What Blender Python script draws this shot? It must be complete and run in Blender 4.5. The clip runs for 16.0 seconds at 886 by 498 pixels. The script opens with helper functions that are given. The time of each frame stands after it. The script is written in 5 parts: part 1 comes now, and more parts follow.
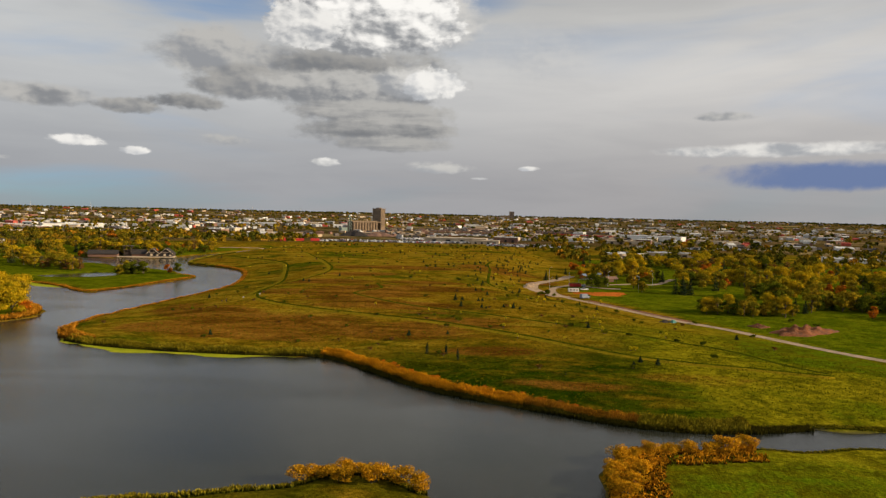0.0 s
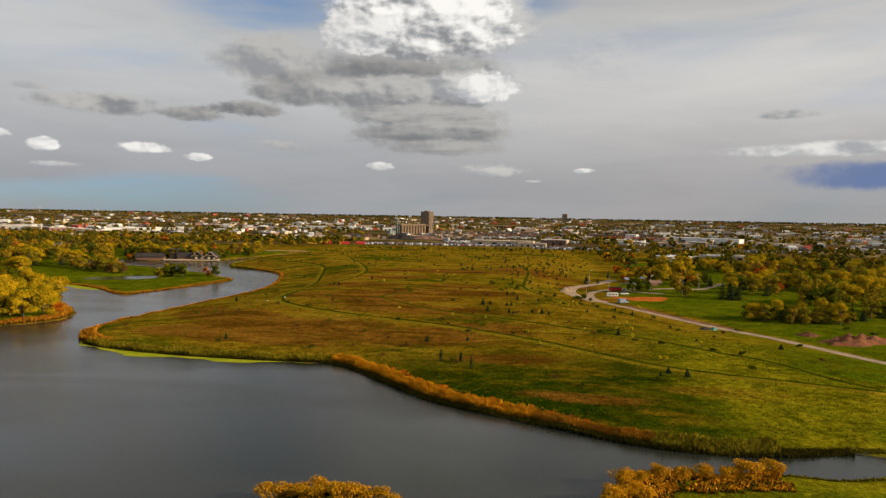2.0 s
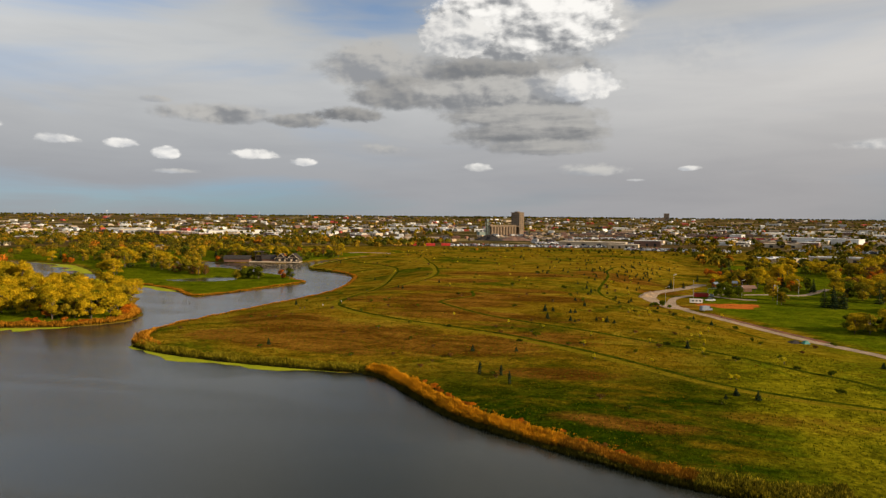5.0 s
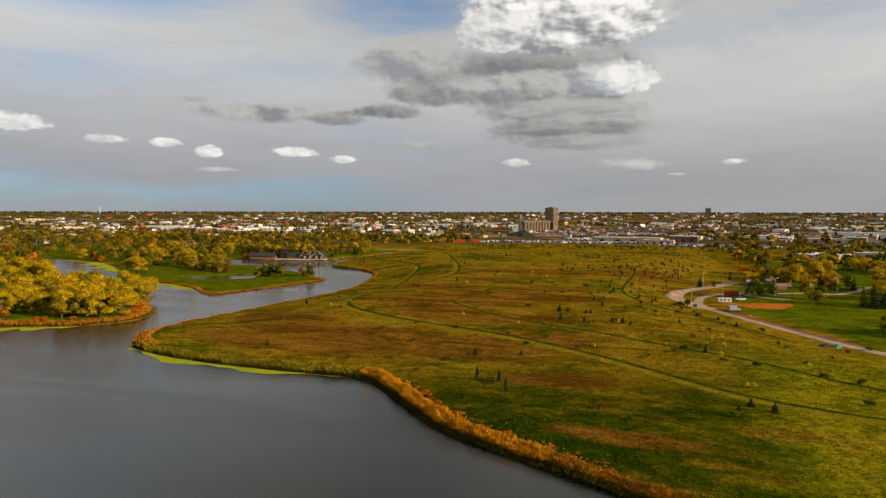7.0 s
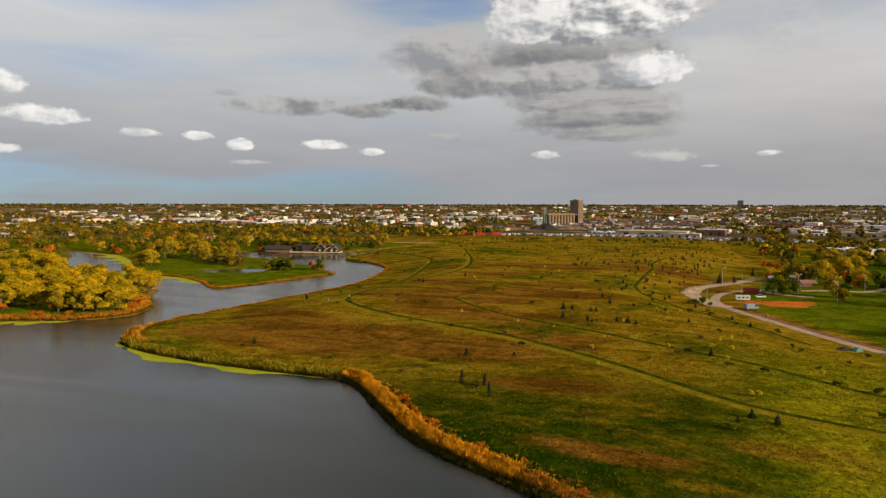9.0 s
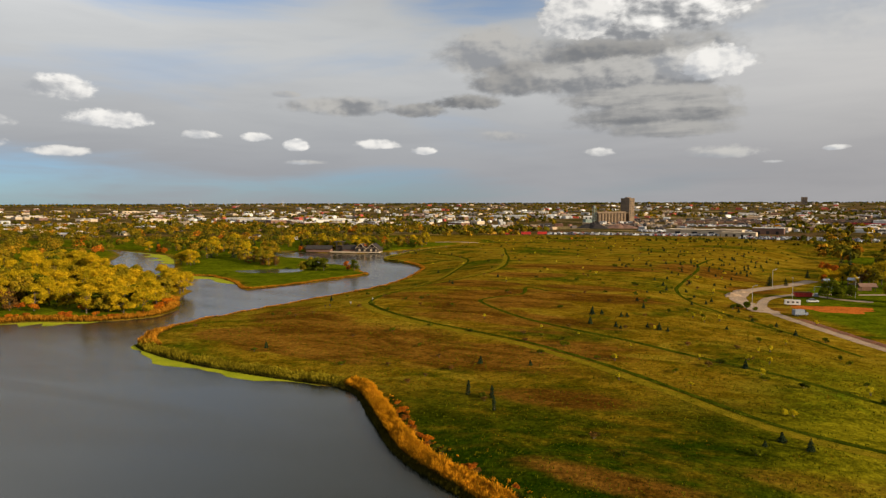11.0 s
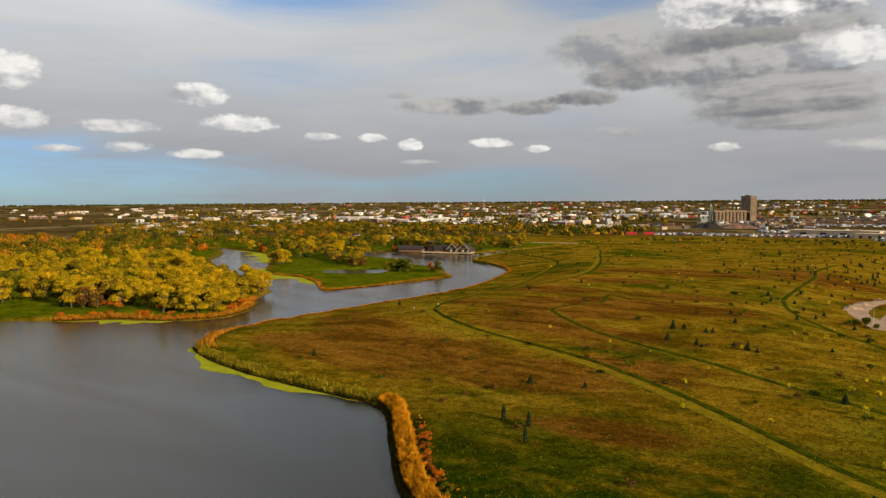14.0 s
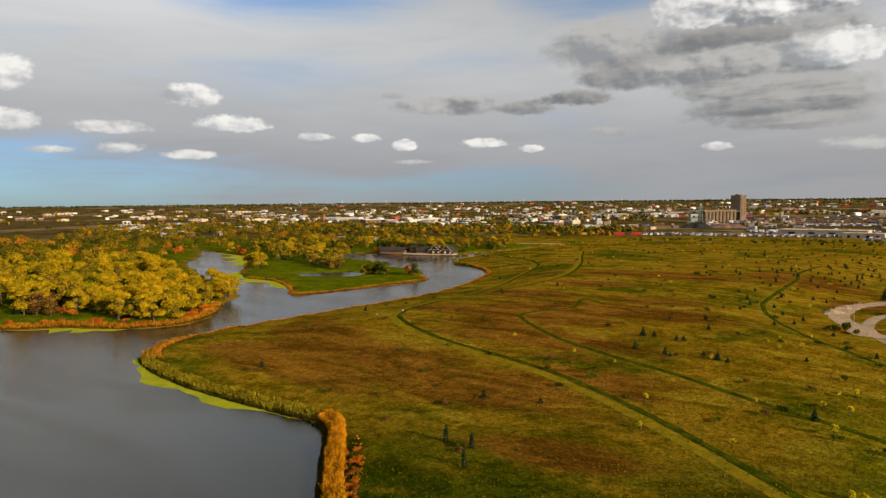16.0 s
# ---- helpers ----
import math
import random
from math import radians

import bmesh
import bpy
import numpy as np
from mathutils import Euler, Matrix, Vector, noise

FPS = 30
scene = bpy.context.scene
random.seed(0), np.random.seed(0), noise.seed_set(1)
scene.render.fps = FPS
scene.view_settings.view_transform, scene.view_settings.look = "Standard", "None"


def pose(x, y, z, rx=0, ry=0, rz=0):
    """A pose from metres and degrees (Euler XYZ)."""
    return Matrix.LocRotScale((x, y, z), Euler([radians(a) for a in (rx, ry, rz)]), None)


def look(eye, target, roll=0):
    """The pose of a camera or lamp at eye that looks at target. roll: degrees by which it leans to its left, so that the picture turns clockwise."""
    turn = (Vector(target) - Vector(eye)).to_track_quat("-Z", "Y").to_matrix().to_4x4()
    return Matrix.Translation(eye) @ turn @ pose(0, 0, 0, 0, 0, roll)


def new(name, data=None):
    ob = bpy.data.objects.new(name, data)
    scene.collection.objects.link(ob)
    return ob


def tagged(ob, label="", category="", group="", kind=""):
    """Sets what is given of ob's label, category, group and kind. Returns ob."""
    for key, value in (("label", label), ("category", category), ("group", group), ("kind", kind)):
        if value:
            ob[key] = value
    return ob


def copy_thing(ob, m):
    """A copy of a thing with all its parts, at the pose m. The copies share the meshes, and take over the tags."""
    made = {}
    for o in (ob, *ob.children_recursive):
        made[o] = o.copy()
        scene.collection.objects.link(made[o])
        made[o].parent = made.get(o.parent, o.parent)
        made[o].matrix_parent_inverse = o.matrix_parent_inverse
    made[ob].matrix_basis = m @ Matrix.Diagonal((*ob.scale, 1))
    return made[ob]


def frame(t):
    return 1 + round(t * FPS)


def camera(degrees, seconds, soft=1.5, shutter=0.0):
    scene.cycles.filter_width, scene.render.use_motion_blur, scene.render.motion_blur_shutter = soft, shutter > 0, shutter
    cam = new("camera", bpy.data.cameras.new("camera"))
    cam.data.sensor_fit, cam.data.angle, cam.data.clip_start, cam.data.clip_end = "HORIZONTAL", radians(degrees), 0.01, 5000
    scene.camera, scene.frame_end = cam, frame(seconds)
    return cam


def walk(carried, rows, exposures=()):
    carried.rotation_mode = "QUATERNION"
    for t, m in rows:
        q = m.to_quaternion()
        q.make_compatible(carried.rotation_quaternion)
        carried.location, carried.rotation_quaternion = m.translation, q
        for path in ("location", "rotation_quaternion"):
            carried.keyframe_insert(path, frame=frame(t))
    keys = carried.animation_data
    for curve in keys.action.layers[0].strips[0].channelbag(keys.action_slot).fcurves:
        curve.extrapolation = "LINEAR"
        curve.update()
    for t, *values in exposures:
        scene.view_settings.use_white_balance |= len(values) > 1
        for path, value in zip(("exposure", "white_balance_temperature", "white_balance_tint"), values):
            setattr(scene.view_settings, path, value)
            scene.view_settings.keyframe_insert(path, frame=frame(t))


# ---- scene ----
cam = camera(67.2, 16.0, soft=1.35)
PATH = [
    (0, (2.478, -5.032, 43.589), (2.474, -3.035, 43.482), 1.3),
    (0.5, (5.818, -2.706, 43.177), (5.768, -0.709, 43.074), 1.3),
    (1, (8.553, -0.44, 43.213), (8.458, 1.555, 43.111), 1.1),
    (1.5, (10.933, 1.87, 43.463), (10.803, 3.863, 43.359), 0.9),
    (2, (13.589, 4.326, 43.18), (13.424, 6.317, 43.079), 1.0),
    (2.5, (16.02, 6.878, 43.088), (15.811, 8.865, 42.989), 0.9),
    (3, (18.453, 9.505, 43.22), (18.193, 11.486, 43.119), 0.8),
    (3.5, (20.824, 12.072, 43.535), (20.514, 14.045, 43.432), 0.6),
    (4, (23.213, 14.674, 43.402), (22.852, 16.639, 43.302), 0.6),
    (4.5, (25.525, 17.414, 43.414), (25.114, 19.369, 43.315), 0.6),
    (7, (36.116, 31.906, 43.688), (35.552, 33.821, 43.574), 0.1),
    (7.5, (37.963, 34.57, 43.7), (37.381, 36.48, 43.584), 0.3),
    (8, (40.003, 37.577, 43.785), (39.4, 39.48, 43.662), 0.1),
    (8.5, (41.848, 40.754, 43.906), (41.225, 42.65, 43.774), 0.1),
    (11, (50.435, 56.189, 44.455), (49.644, 58.021, 44.314), -0.2),
    (11.5, (51.845, 59.35, 44.581), (50.995, 61.155, 44.44), -0.2),
    (12, (53.275, 62.992, 44.633), (52.363, 64.766, 44.491), -0.2),
    (12.5, (54.682, 66.53, 44.626), (53.711, 68.273, 44.485), -0.2),
    (13, (56.096, 69.903, 45.004), (55.067, 71.612, 44.861), -0.2),
    (13.5, (57.334, 73.215, 45.17), (56.261, 74.897, 45.026), -0.3),
    (14, (58.399, 76.662, 45.338), (57.314, 78.336, 45.194), -0.4),
    (14.5, (59.536, 80.126, 45.419), (58.447, 81.798, 45.276), -0.5),
    (15, (60.331, 83.575, 45.737), (59.249, 85.25, 45.591), -0.5),
    (15.5, (61.063, 87.207, 45.859), (59.987, 88.886, 45.713), -0.6),
    (16, (61.758, 90.886, 45.802), (60.687, 92.569, 45.658), -0.6),
]
walk(cam, [(t, look(eye, target, roll)) for t, eye, target, roll in PATH])
# ---- world ----
# open blue gaps in the veil: azimuth, elevation, half width, half height, strength
GAPS = [(-30, 0.9, 15, 2.2, 0.85), (-66, 1.2, 30, 4.2, 1.0), (-20, 17.5, 9, 4.0, 0.8), (-44, 17.0, 14, 3.2, 0.8), (2, 18, 5, 2.0, 0.6)]
# azimuth, elevation, half width, half height, base, top, softness of the edge
TOWERING = [(7.1, 12.9, 7.5, 3.2, 0.44, 0.60, 2.4), (-8.2, 11.0, 10.0, 4.6, 0.25, 0.40, 0.8), (-5.8, 7.0, 7.4, 2.8, 0.25, 0.38, 0.8), (-19.0, 12.1, 5.4, 2.6, 0.31, 0.50, 0.7), (-17.0, 10.0, 5.0, 1.8, 0.24, 0.38, 0.6), (-1.2, 15.8, 4.8, 3.6, 0.40, 0.62, 0.8),
            (-7.2, 15.6, 8.6, 4.0, 0.28, 0.98, 0.3), (-12.4, 14.6, 3.6, 2.3, 0.38, 0.86, 0.4), (-9.8, 11.8, 6.0, 1.3, 0.21, 0.32, 0.9), (-8.0, 10.0, 9.6, 1.8, 0.25, 0.50, 0.6),
            (-2.6, 10.6, 4.4, 1.8, 0.34, 0.66, 0.7), (-1.2, 10.5, 2.8, 1.6, 0.46, 0.90, 0.4)]
LAYERS = [(-6.4, 8.2, 7.8, 1.3, 0.22, 0.46, 0.6), (-5.4, 6.9, 7.2, 1.2, 0.21, 0.45, 0.6), (-4.6, 5.7, 6.0, 0.9, 0.25, 0.44, 0.8), (-0.7, 3.8, 3.4, 0.7, 0.38, 0.58, 1.0)]
# a far blue bank of rain cloud: azimuth, elevation, half width, half height
RAIN = (31.0, 3.5, 12.0, 1.35)
ROW = [(-31.5, 7.9, 5.6, 1.1, 0.26, 0.50, 0.8), (-25.5, 7.6, 3.2, 0.75, 0.24, 0.40, 0.8), (-21.3, 8.3, 3.2, 0.9, 0.20, 0.36, 0.8), (-18.2, 5.5, 2.4, 0.6, 0.36, 0.5, 1.2),
       (-0.2, 3.7, 2.6, 0.5, 0.42, 0.62, 1.0), (22.4, 8.0, 2.6, 0.5, 0.3, 0.55, 1.0), (26.5, 5.3, 10.5, 0.75, 0.40, 0.78, 0.9), (7.0, 3.9, 1.1, 0.28, 0.5, 0.8, 0.9)]
SMALL = [(-29.0, 4.8, 2.3, 0.55, 0.45, 0.88, 0.7), (-24.9, 4.3, 1.2, 0.45, 0.5, 0.88, 0.7), (-10.3, 4.0, 1.5, 0.5, 0.34, 0.86, 0.7), (2.9, 3.0, 0.9, 0.2, 0.5, 0.72, 0.9),
         (-43.0, 5.4, 1.7, 0.5, 0.5, 0.85, 0.7), (-38.8, 5.3, 1.3, 0.5, 0.5, 0.90, 0.7), (-35.6, 4.7, 1.15, 0.65, 0.5, 0.95, 0.6), (-34.8, 3.3, 1.9, 0.3, 0.5, 0.6, 1.0)]
HEAPED = [(-52.6, 8.4, 2.7, 1.2, 0.42, 0.95, 0.6), (-50.0, 6.3, 3.6, 0.85, 0.48, 0.93, 0.6), (-66.0, 9.3, 3.0, 1.7, 0.42, 0.92, 0.6), (-58.5, 5.8, 3.0, 0.7, 0.46, 0.80, 0.8),
          (-58.0, 4.3, 2.0, 0.6, 0.48, 0.84, 0.8), (-53.0, 3.8, 2.3, 0.5, 0.5, 0.82, 0.8), (-66.0, 6.0, 3.4, 1.1, 0.44, 0.9, 0.7), (-62.6, 4.1, 1.8, 0.4, 0.5, 0.8, 0.8), (-36.4, 8.8, 1.4, 0.35, 0.4, 0.5, 1.0)]
CLOUDS = SMALL + HEAPED + ROW + TOWERING + LAYERS

SUN_AZ, SUN_EL = 99.0, 18.0     # degrees, clockwise from +y; height over the horizon
sd_ = radians(SUN_AZ)
sun_data = bpy.data.lights.new("sun", "SUN")
sun_data.energy, sun_data.angle, sun_data.color = 5.0, radians(0.6), (1.0, 0.80, 0.55)
sun = new("sun", sun_data)
to_sun = Vector((math.sin(sd_) * math.cos(radians(SUN_EL)), math.cos(sd_) * math.cos(radians(SUN_EL)), math.sin(radians(SUN_EL))))
sun.matrix_world = look(to_sun * 400, (0, 0, 0))


class Net:
    """Short hand for building a node tree."""

    def __init__(self, tree):
        self.tree, self.nodes = tree, tree.nodes
        self.nodes.clear()

    def put(self, kind, values=(), **props):
        n = self.nodes.new(kind)
        for k, v in props.items():
            if k == "operation":
                n.operation = v
            elif k == "use_clamp":
                n.use_clamp = v
            elif k == "interpolation_type":
                n.interpolation_type = v
            elif k == "data_type":
                n.data_type = v
            elif k == "blend_type":
                n.blend_type = v
            elif k == "sky_type":
                n.sky_type = v
            elif k == "sun_disc":
                n.sun_disc = v
            elif k == "sun_elevation":
                n.sun_elevation = v
            elif k == "sun_rotation":
                n.sun_rotation = v
            elif k == "air_density":
                n.air_density = v
            elif k == "dust_density":
                n.dust_density = v
            elif k == "attribute_name":
                n.attribute_name = v
        for k, v in dict(values).items():
            self.feed(n.inputs[k], v)
        return n

    def feed(self, socket, v):
        if isinstance(v, bpy.types.NodeSocket):
            self.tree.links.new(v, socket)
        else:
            if hasattr(socket.default_value, "__len__") and not hasattr(v, "__len__"):
                v = [v] * len(socket.default_value)
            if hasattr(socket.default_value, "__len__") and len(socket.default_value) == 4 and len(v) == 3:
                v = (*v, 1)
            socket.default_value = v

    def math(self, op, a, b=0.0, c=0.0, clamp=False):
        n = self.put("ShaderNodeMath", {0: a, 1: b, 2: c}, operation=op, use_clamp=clamp)
        return n.outputs[0]

    def ramp(self, x, lo, hi, a=0.0, b=1.0):
        n = self.put("ShaderNodeMapRange", {"Value": x, "From Min": lo, "From Max": hi, "To Min": a, "To Max": b}, interpolation_type="SMOOTHSTEP")
        return n.outputs[0]

    def mix(self, f, a, b, blend="MIX"):
        n = self.put("ShaderNodeMix", data_type="RGBA", blend_type=blend)
        self.feed(n.inputs[0], f), self.feed(n.inputs[6], a), self.feed(n.inputs[7], b)
        return n.outputs[2]

    def noise(self, vec, scale, detail=4.0, rough=0.55, warp=0.0):
        return self.put("ShaderNodeTexNoise", {"Vector": vec, "Scale": scale, "Detail": detail, "Roughness": rough, "Distortion": warp}).outputs[0]


scene.view_settings.exposure = 0.8
world = bpy.data.worlds.new("sky")
scene.world = world
world.use_nodes = True
w = Net(world.node_tree)
ray = w.put("ShaderNodeTexCoord").outputs["Generated"]
xyz = w.put("ShaderNodeSeparateXYZ", {0: ray}).outputs
az = w.math("MULTIPLY", w.math("ARCTAN2", xyz[0], xyz[1]), 57.29578)
el = w.math("MULTIPLY", w.math("ARCSINE", xyz[2]), 57.29578)
flat = w.put("ShaderNodeCombineXYZ", {0: az, 1: w.math("MULTIPLY", el, 1.6), 2: 0.0}).outputs[0]
streak = w.put("ShaderNodeCombineXYZ", {0: w.math("MULTIPLY", az, 0.35), 1: w.math("MULTIPLY", el, 2.2), 2: 3.0}).outputs[0]
puff = w.noise(flat, 0.34, 7, 0.58, 0.3)
side = w.put("ShaderNodeVectorMath", {0: flat, 1: (0.9, 1.1, 0)}).outputs[0]
soft_a, soft_b = w.noise(flat, 0.30, 3.2, 0.5, 0.2), w.noise(side, 0.30, 3.2, 0.5, 0.2)
fine = w.noise(flat, 1.1, 6, 0.6, 0.2)
knob_a, knob_b = w.noise(flat, 0.80, 4, 0.55, 0.3), w.noise(w.put("ShaderNodeVectorMath", {0: flat, 1: (0.30, 0.42, 0)}).outputs[0], 0.80, 4, 0.55, 0.3)
billow = w.math("MULTIPLY_ADD", w.math("SUBTRACT", knob_a, knob_b), 0.9, w.math("MULTIPLY", w.math("SUBTRACT", soft_a, soft_b), 2.0))
bands = w.noise(streak, 0.22, 6, 0.55, 0.4)
strata = w.noise(w.put("ShaderNodeCombineXYZ", {0: w.math("MULTIPLY", az, 0.5), 1: w.math("MULTIPLY", el, 4.6), 2: 1.0}).outputs[0], 0.26, 5, 0.55, 0.5)
veil_n = w.noise(streak, 0.07, 5, 0.5, 0.6)
nishita = w.put("ShaderNodeTexSky", sky_type="NISHITA", sun_disc=False, sun_elevation=radians(SUN_EL), sun_rotation=sd_, air_density=1.0, dust_density=0.3).outputs[0]
clear = w.mix(1.0, nishita, w.mix(w.ramp(el, 2.0, 15.0), (0.036, 0.060, 0.112), (0.060, 0.092, 0.128)), "MULTIPLY")
# high thin veil: pale, a little warmer near the skyline and away from the blue gaps
warm = w.ramp(az, -30, 30)
veil_low = w.mix(warm, (0.36, 0.37, 0.39), (0.385, 0.372, 0.372))
veil_high = w.mix(warm, (0.56, 0.57, 0.575), (0.68, 0.66, 0.635))
veil = w.mix(w.ramp(el, 1.0, 13.0), veil_low, veil_high)
# mostly unseen overhead veil: darkened behind the towering cloud, brightened west, to tune lake reflections
veil = w.mix(w.ramp(el, 9.0, 26.0), veil, w.mix(w.ramp(az, -60, -18), (0.97, 0.99, 1.0), (0.30, 0.31, 0.31)))
veil = w.mix(w.ramp(bands, 0.35, 0.75, 0.0, 0.35), veil, w.mix(1.0, veil, (0.76, 0.77, 0.80), "MULTIPLY"))
cover = w.ramp(veil_n, 0.30, 0.48, 0.72, 1.0)


def blob(a0, e0, wid, hei):
    u = w.math("DIVIDE", w.math("SUBTRACT", az, a0), wid)
    v = w.math("DIVIDE", w.math("SUBTRACT", el, e0), hei)
    r2 = w.math("ADD", w.math("MULTIPLY", u, u), w.math("MULTIPLY", v, v))
    return u, v, r2


# gaps of open sky: azimuth, elevation, half width, half height
for a0, e0, wid, hei, k in GAPS:
    u, v, r2 = blob(a0, e0, wid, hei)
    hole = w.ramp(w.math("ADD", r2, w.math("MULTIPLY", bands, 1.8)), 0.5, 2.0, k, 0.0)
    cover = w.math("MULTIPLY", cover, w.math("SUBTRACT", 1.0, hole))
color = w.mix(cover, clear, veil)
u, v, r2 = blob(*RAIN)
bank = w.ramp(w.math("MULTIPLY_ADD", w.math("SUBTRACT", puff, 0.5), 1.4, w.math("SUBTRACT", 1.0, r2)), 0.05, 0.8, 0.0, 0.95)
bank = w.math("MULTIPLY", bank, w.ramp(w.math("MULTIPLY_ADD", puff, 8.0, az), 21.0, 32.0))
color = w.mix(bank, color, (0.14, 0.20, 0.37))
for a0, e0, wid, hei, dark, lit, soft in CLOUDS:
    u, v, r2 = blob(a0, e0, wid, hei)
    flatbase = w.math("MAXIMUM", w.math("MULTIPLY", v, -1.0), 0.0)
    r2 = w.math("MULTIPLY_ADD", w.math("MULTIPLY", flatbase, flatbase), 0.8, r2)
    big, layer = wid > 4, (a0, e0, wid, hei, dark, lit, soft) in LAYERS
    edge = w.math("MULTIPLY_ADD", w.math("SUBTRACT", puff, 0.5), 1.8 if wid < 4 else 1.3, w.math("MULTIPLY", w.math("SUBTRACT", fine, 0.5), 1.2 if wid < 4 else 0.6))
    body = w.math("ADD", w.math("SUBTRACT", 1.0, r2), edge)
    mask = w.ramp(body, 0.0, soft)
    light = w.math("ADD", w.math("MULTIPLY_ADD", v, 0.50 if big else 0.40, w.math("MULTIPLY", u, 0.22)), w.math("MULTIPLY", billow, 0.45 if layer else 1.0))
    light = w.math("MULTIPLY_ADD", w.math("SUBTRACT", strata, 0.5), 1.5 if layer else 0.5 if big else 0.0, light)
    light = w.math("MULTIPLY_ADD", w.math("SUBTRACT", fine, 0.5), 0.25, light)
    shade = w.mix(w.ramp(light, -0.5, 0.45), (dark * 0.97, dark, dark * 1.05), (lit, lit * 0.975, lit * 0.93))
    color = w.mix(mask, color, shade)
back = w.put("ShaderNodeBackground", {"Color": color, "Strength": 0.575})
w.put("ShaderNodeOutputWorld", {"Surface": back.outputs[0]})

# ---- materials ----
def material(name, paint, rough=0.85, metal=0.0, bump=0.0, bump_scale=8.0, spec=0.3):
    """A material whose colour comes from paint(net, coordinates in metres)."""
    m = bpy.data.materials.new(name)
    m.use_nodes = True
    n = Net(m.node_tree)
    pos = n.put("ShaderNodeNewGeometry").outputs["Position"]
    shader = n.put("ShaderNodeBsdfPrincipled", {"Base Color": paint(n, pos), "Roughness": rough, "Metallic": metal, "Specular IOR Level": spec})
    if bump:
        h = n.noise(pos, bump_scale, 5, 0.6)
        n.feed(shader.inputs["Normal"], n.put("ShaderNodeBump", {"Strength": bump, "Distance": 0.6 / bump_scale, "Height": h}).outputs[0])
    n.put("ShaderNodeOutputMaterial", {"Surface": shader.outputs[0]})
    return m


def two_tone(a, b, scale=0.5, spread=0.12, fine=0.35):
    """Two colours mixed by a coarse and a fine noise."""
    def paint(n, pos):
        c = n.mix(n.ramp(n.noise(pos, scale, 5, 0.6), 0.5 - spread, 0.5 + spread), a, b)
        g = n.ramp(n.noise(pos, scale * 14, 3, 0.6), 0.3, 0.7, 1 - fine, 1 + fine)
        return n.mix(1.0, c, n.put("ShaderNodeCombineXYZ", {0: g, 1: g, 2: g}).outputs[0], "MULTIPLY")
    return paint


def leafy(a, b, c):
    """Leaves: two colours by tree and a third scattered through the crown."""
    def paint(n, pos):
        own = n.put("ShaderNodeObjectInfo").outputs["Random"]
        isle = n.put("ShaderNodeNewGeometry").outputs["Random Per Island"]
        col = n.mix(own, a, b)
        col = n.mix(n.ramp(n.noise(pos, 0.35, 3), 0.42, 0.62, 0.0, 0.8), col, c)
        g = n.ramp(isle, 0.0, 1.0, 0.75, 1.25)
        return n.mix(1.0, col, n.put("ShaderNodeCombineXYZ", {0: g, 1: g, 2: g}).outputs[0], "MULTIPLY")
    return paint


def leaf_material(name, a, b, c):
    m = material(name, leafy(a, b, c), rough=0.9, spec=0.0)
    n, tree = m.node_tree.nodes, m.node_tree
    shader = next(x for x in n if x.type == "BSDF_PRINCIPLED")
    out = next(x for x in n if x.type == "OUTPUT_MATERIAL")
    thin = n.new("ShaderNodeBsdfTranslucent")
    tree.links.new(shader.inputs["Base Color"].links[0].from_socket, thin.inputs["Color"])
    both = n.new("ShaderNodeMixShader")
    both.inputs[0].default_value = 0.32
    tree.links.new(shader.outputs[0], both.inputs[1]), tree.links.new(thin.outputs[0], both.inputs[2])
    tree.links.new(both.outputs[0], out.inputs[0])
    return m


LEAF_GOLD = leaf_material("gold_leaves", (0.46, 0.285, 0.008), (0.34, 0.235, 0.007), (0.17, 0.140, 0.005))
LEAF_OLIVE = leaf_material("olive_leaves", (0.18, 0.145, 0.008), (0.30, 0.185, 0.010), (0.085, 0.085, 0.005))
LEAF_ORANGE = leaf_material("orange_leaves", (0.45, 0.14, 0.006), (0.32, 0.075, 0.008), (0.18, 0.065, 0.008))
LEAF_RUST = leaf_material("rust_leaves", (0.16, 0.065, 0.014), (0.12, 0.070, 0.014), (0.07, 0.045, 0.012))
LEAF_GREEN = leaf_material("green_leaves", (0.062, 0.076, 0.005), (0.11, 0.115, 0.006), (0.032, 0.042, 0.004))
LEAF_LIME = leaf_material("lime_leaves", (0.56, 0.42, 0.012), (0.44, 0.36, 0.012), (0.28, 0.25, 0.010))
LEAF_AMBER = leaf_material("amber_leaves", (0.50, 0.24, 0.008), (0.40, 0.20, 0.008), (0.24, 0.13, 0.006))
NEEDLES = leaf_material("spruce_needles", (0.020, 0.032, 0.012), (0.030, 0.042, 0.014), (0.012, 0.020, 0.010))
BARK = material("bark", two_tone((0.10, 0.075, 0.05), (0.05, 0.038, 0.026), 1.2), bump=0.5)

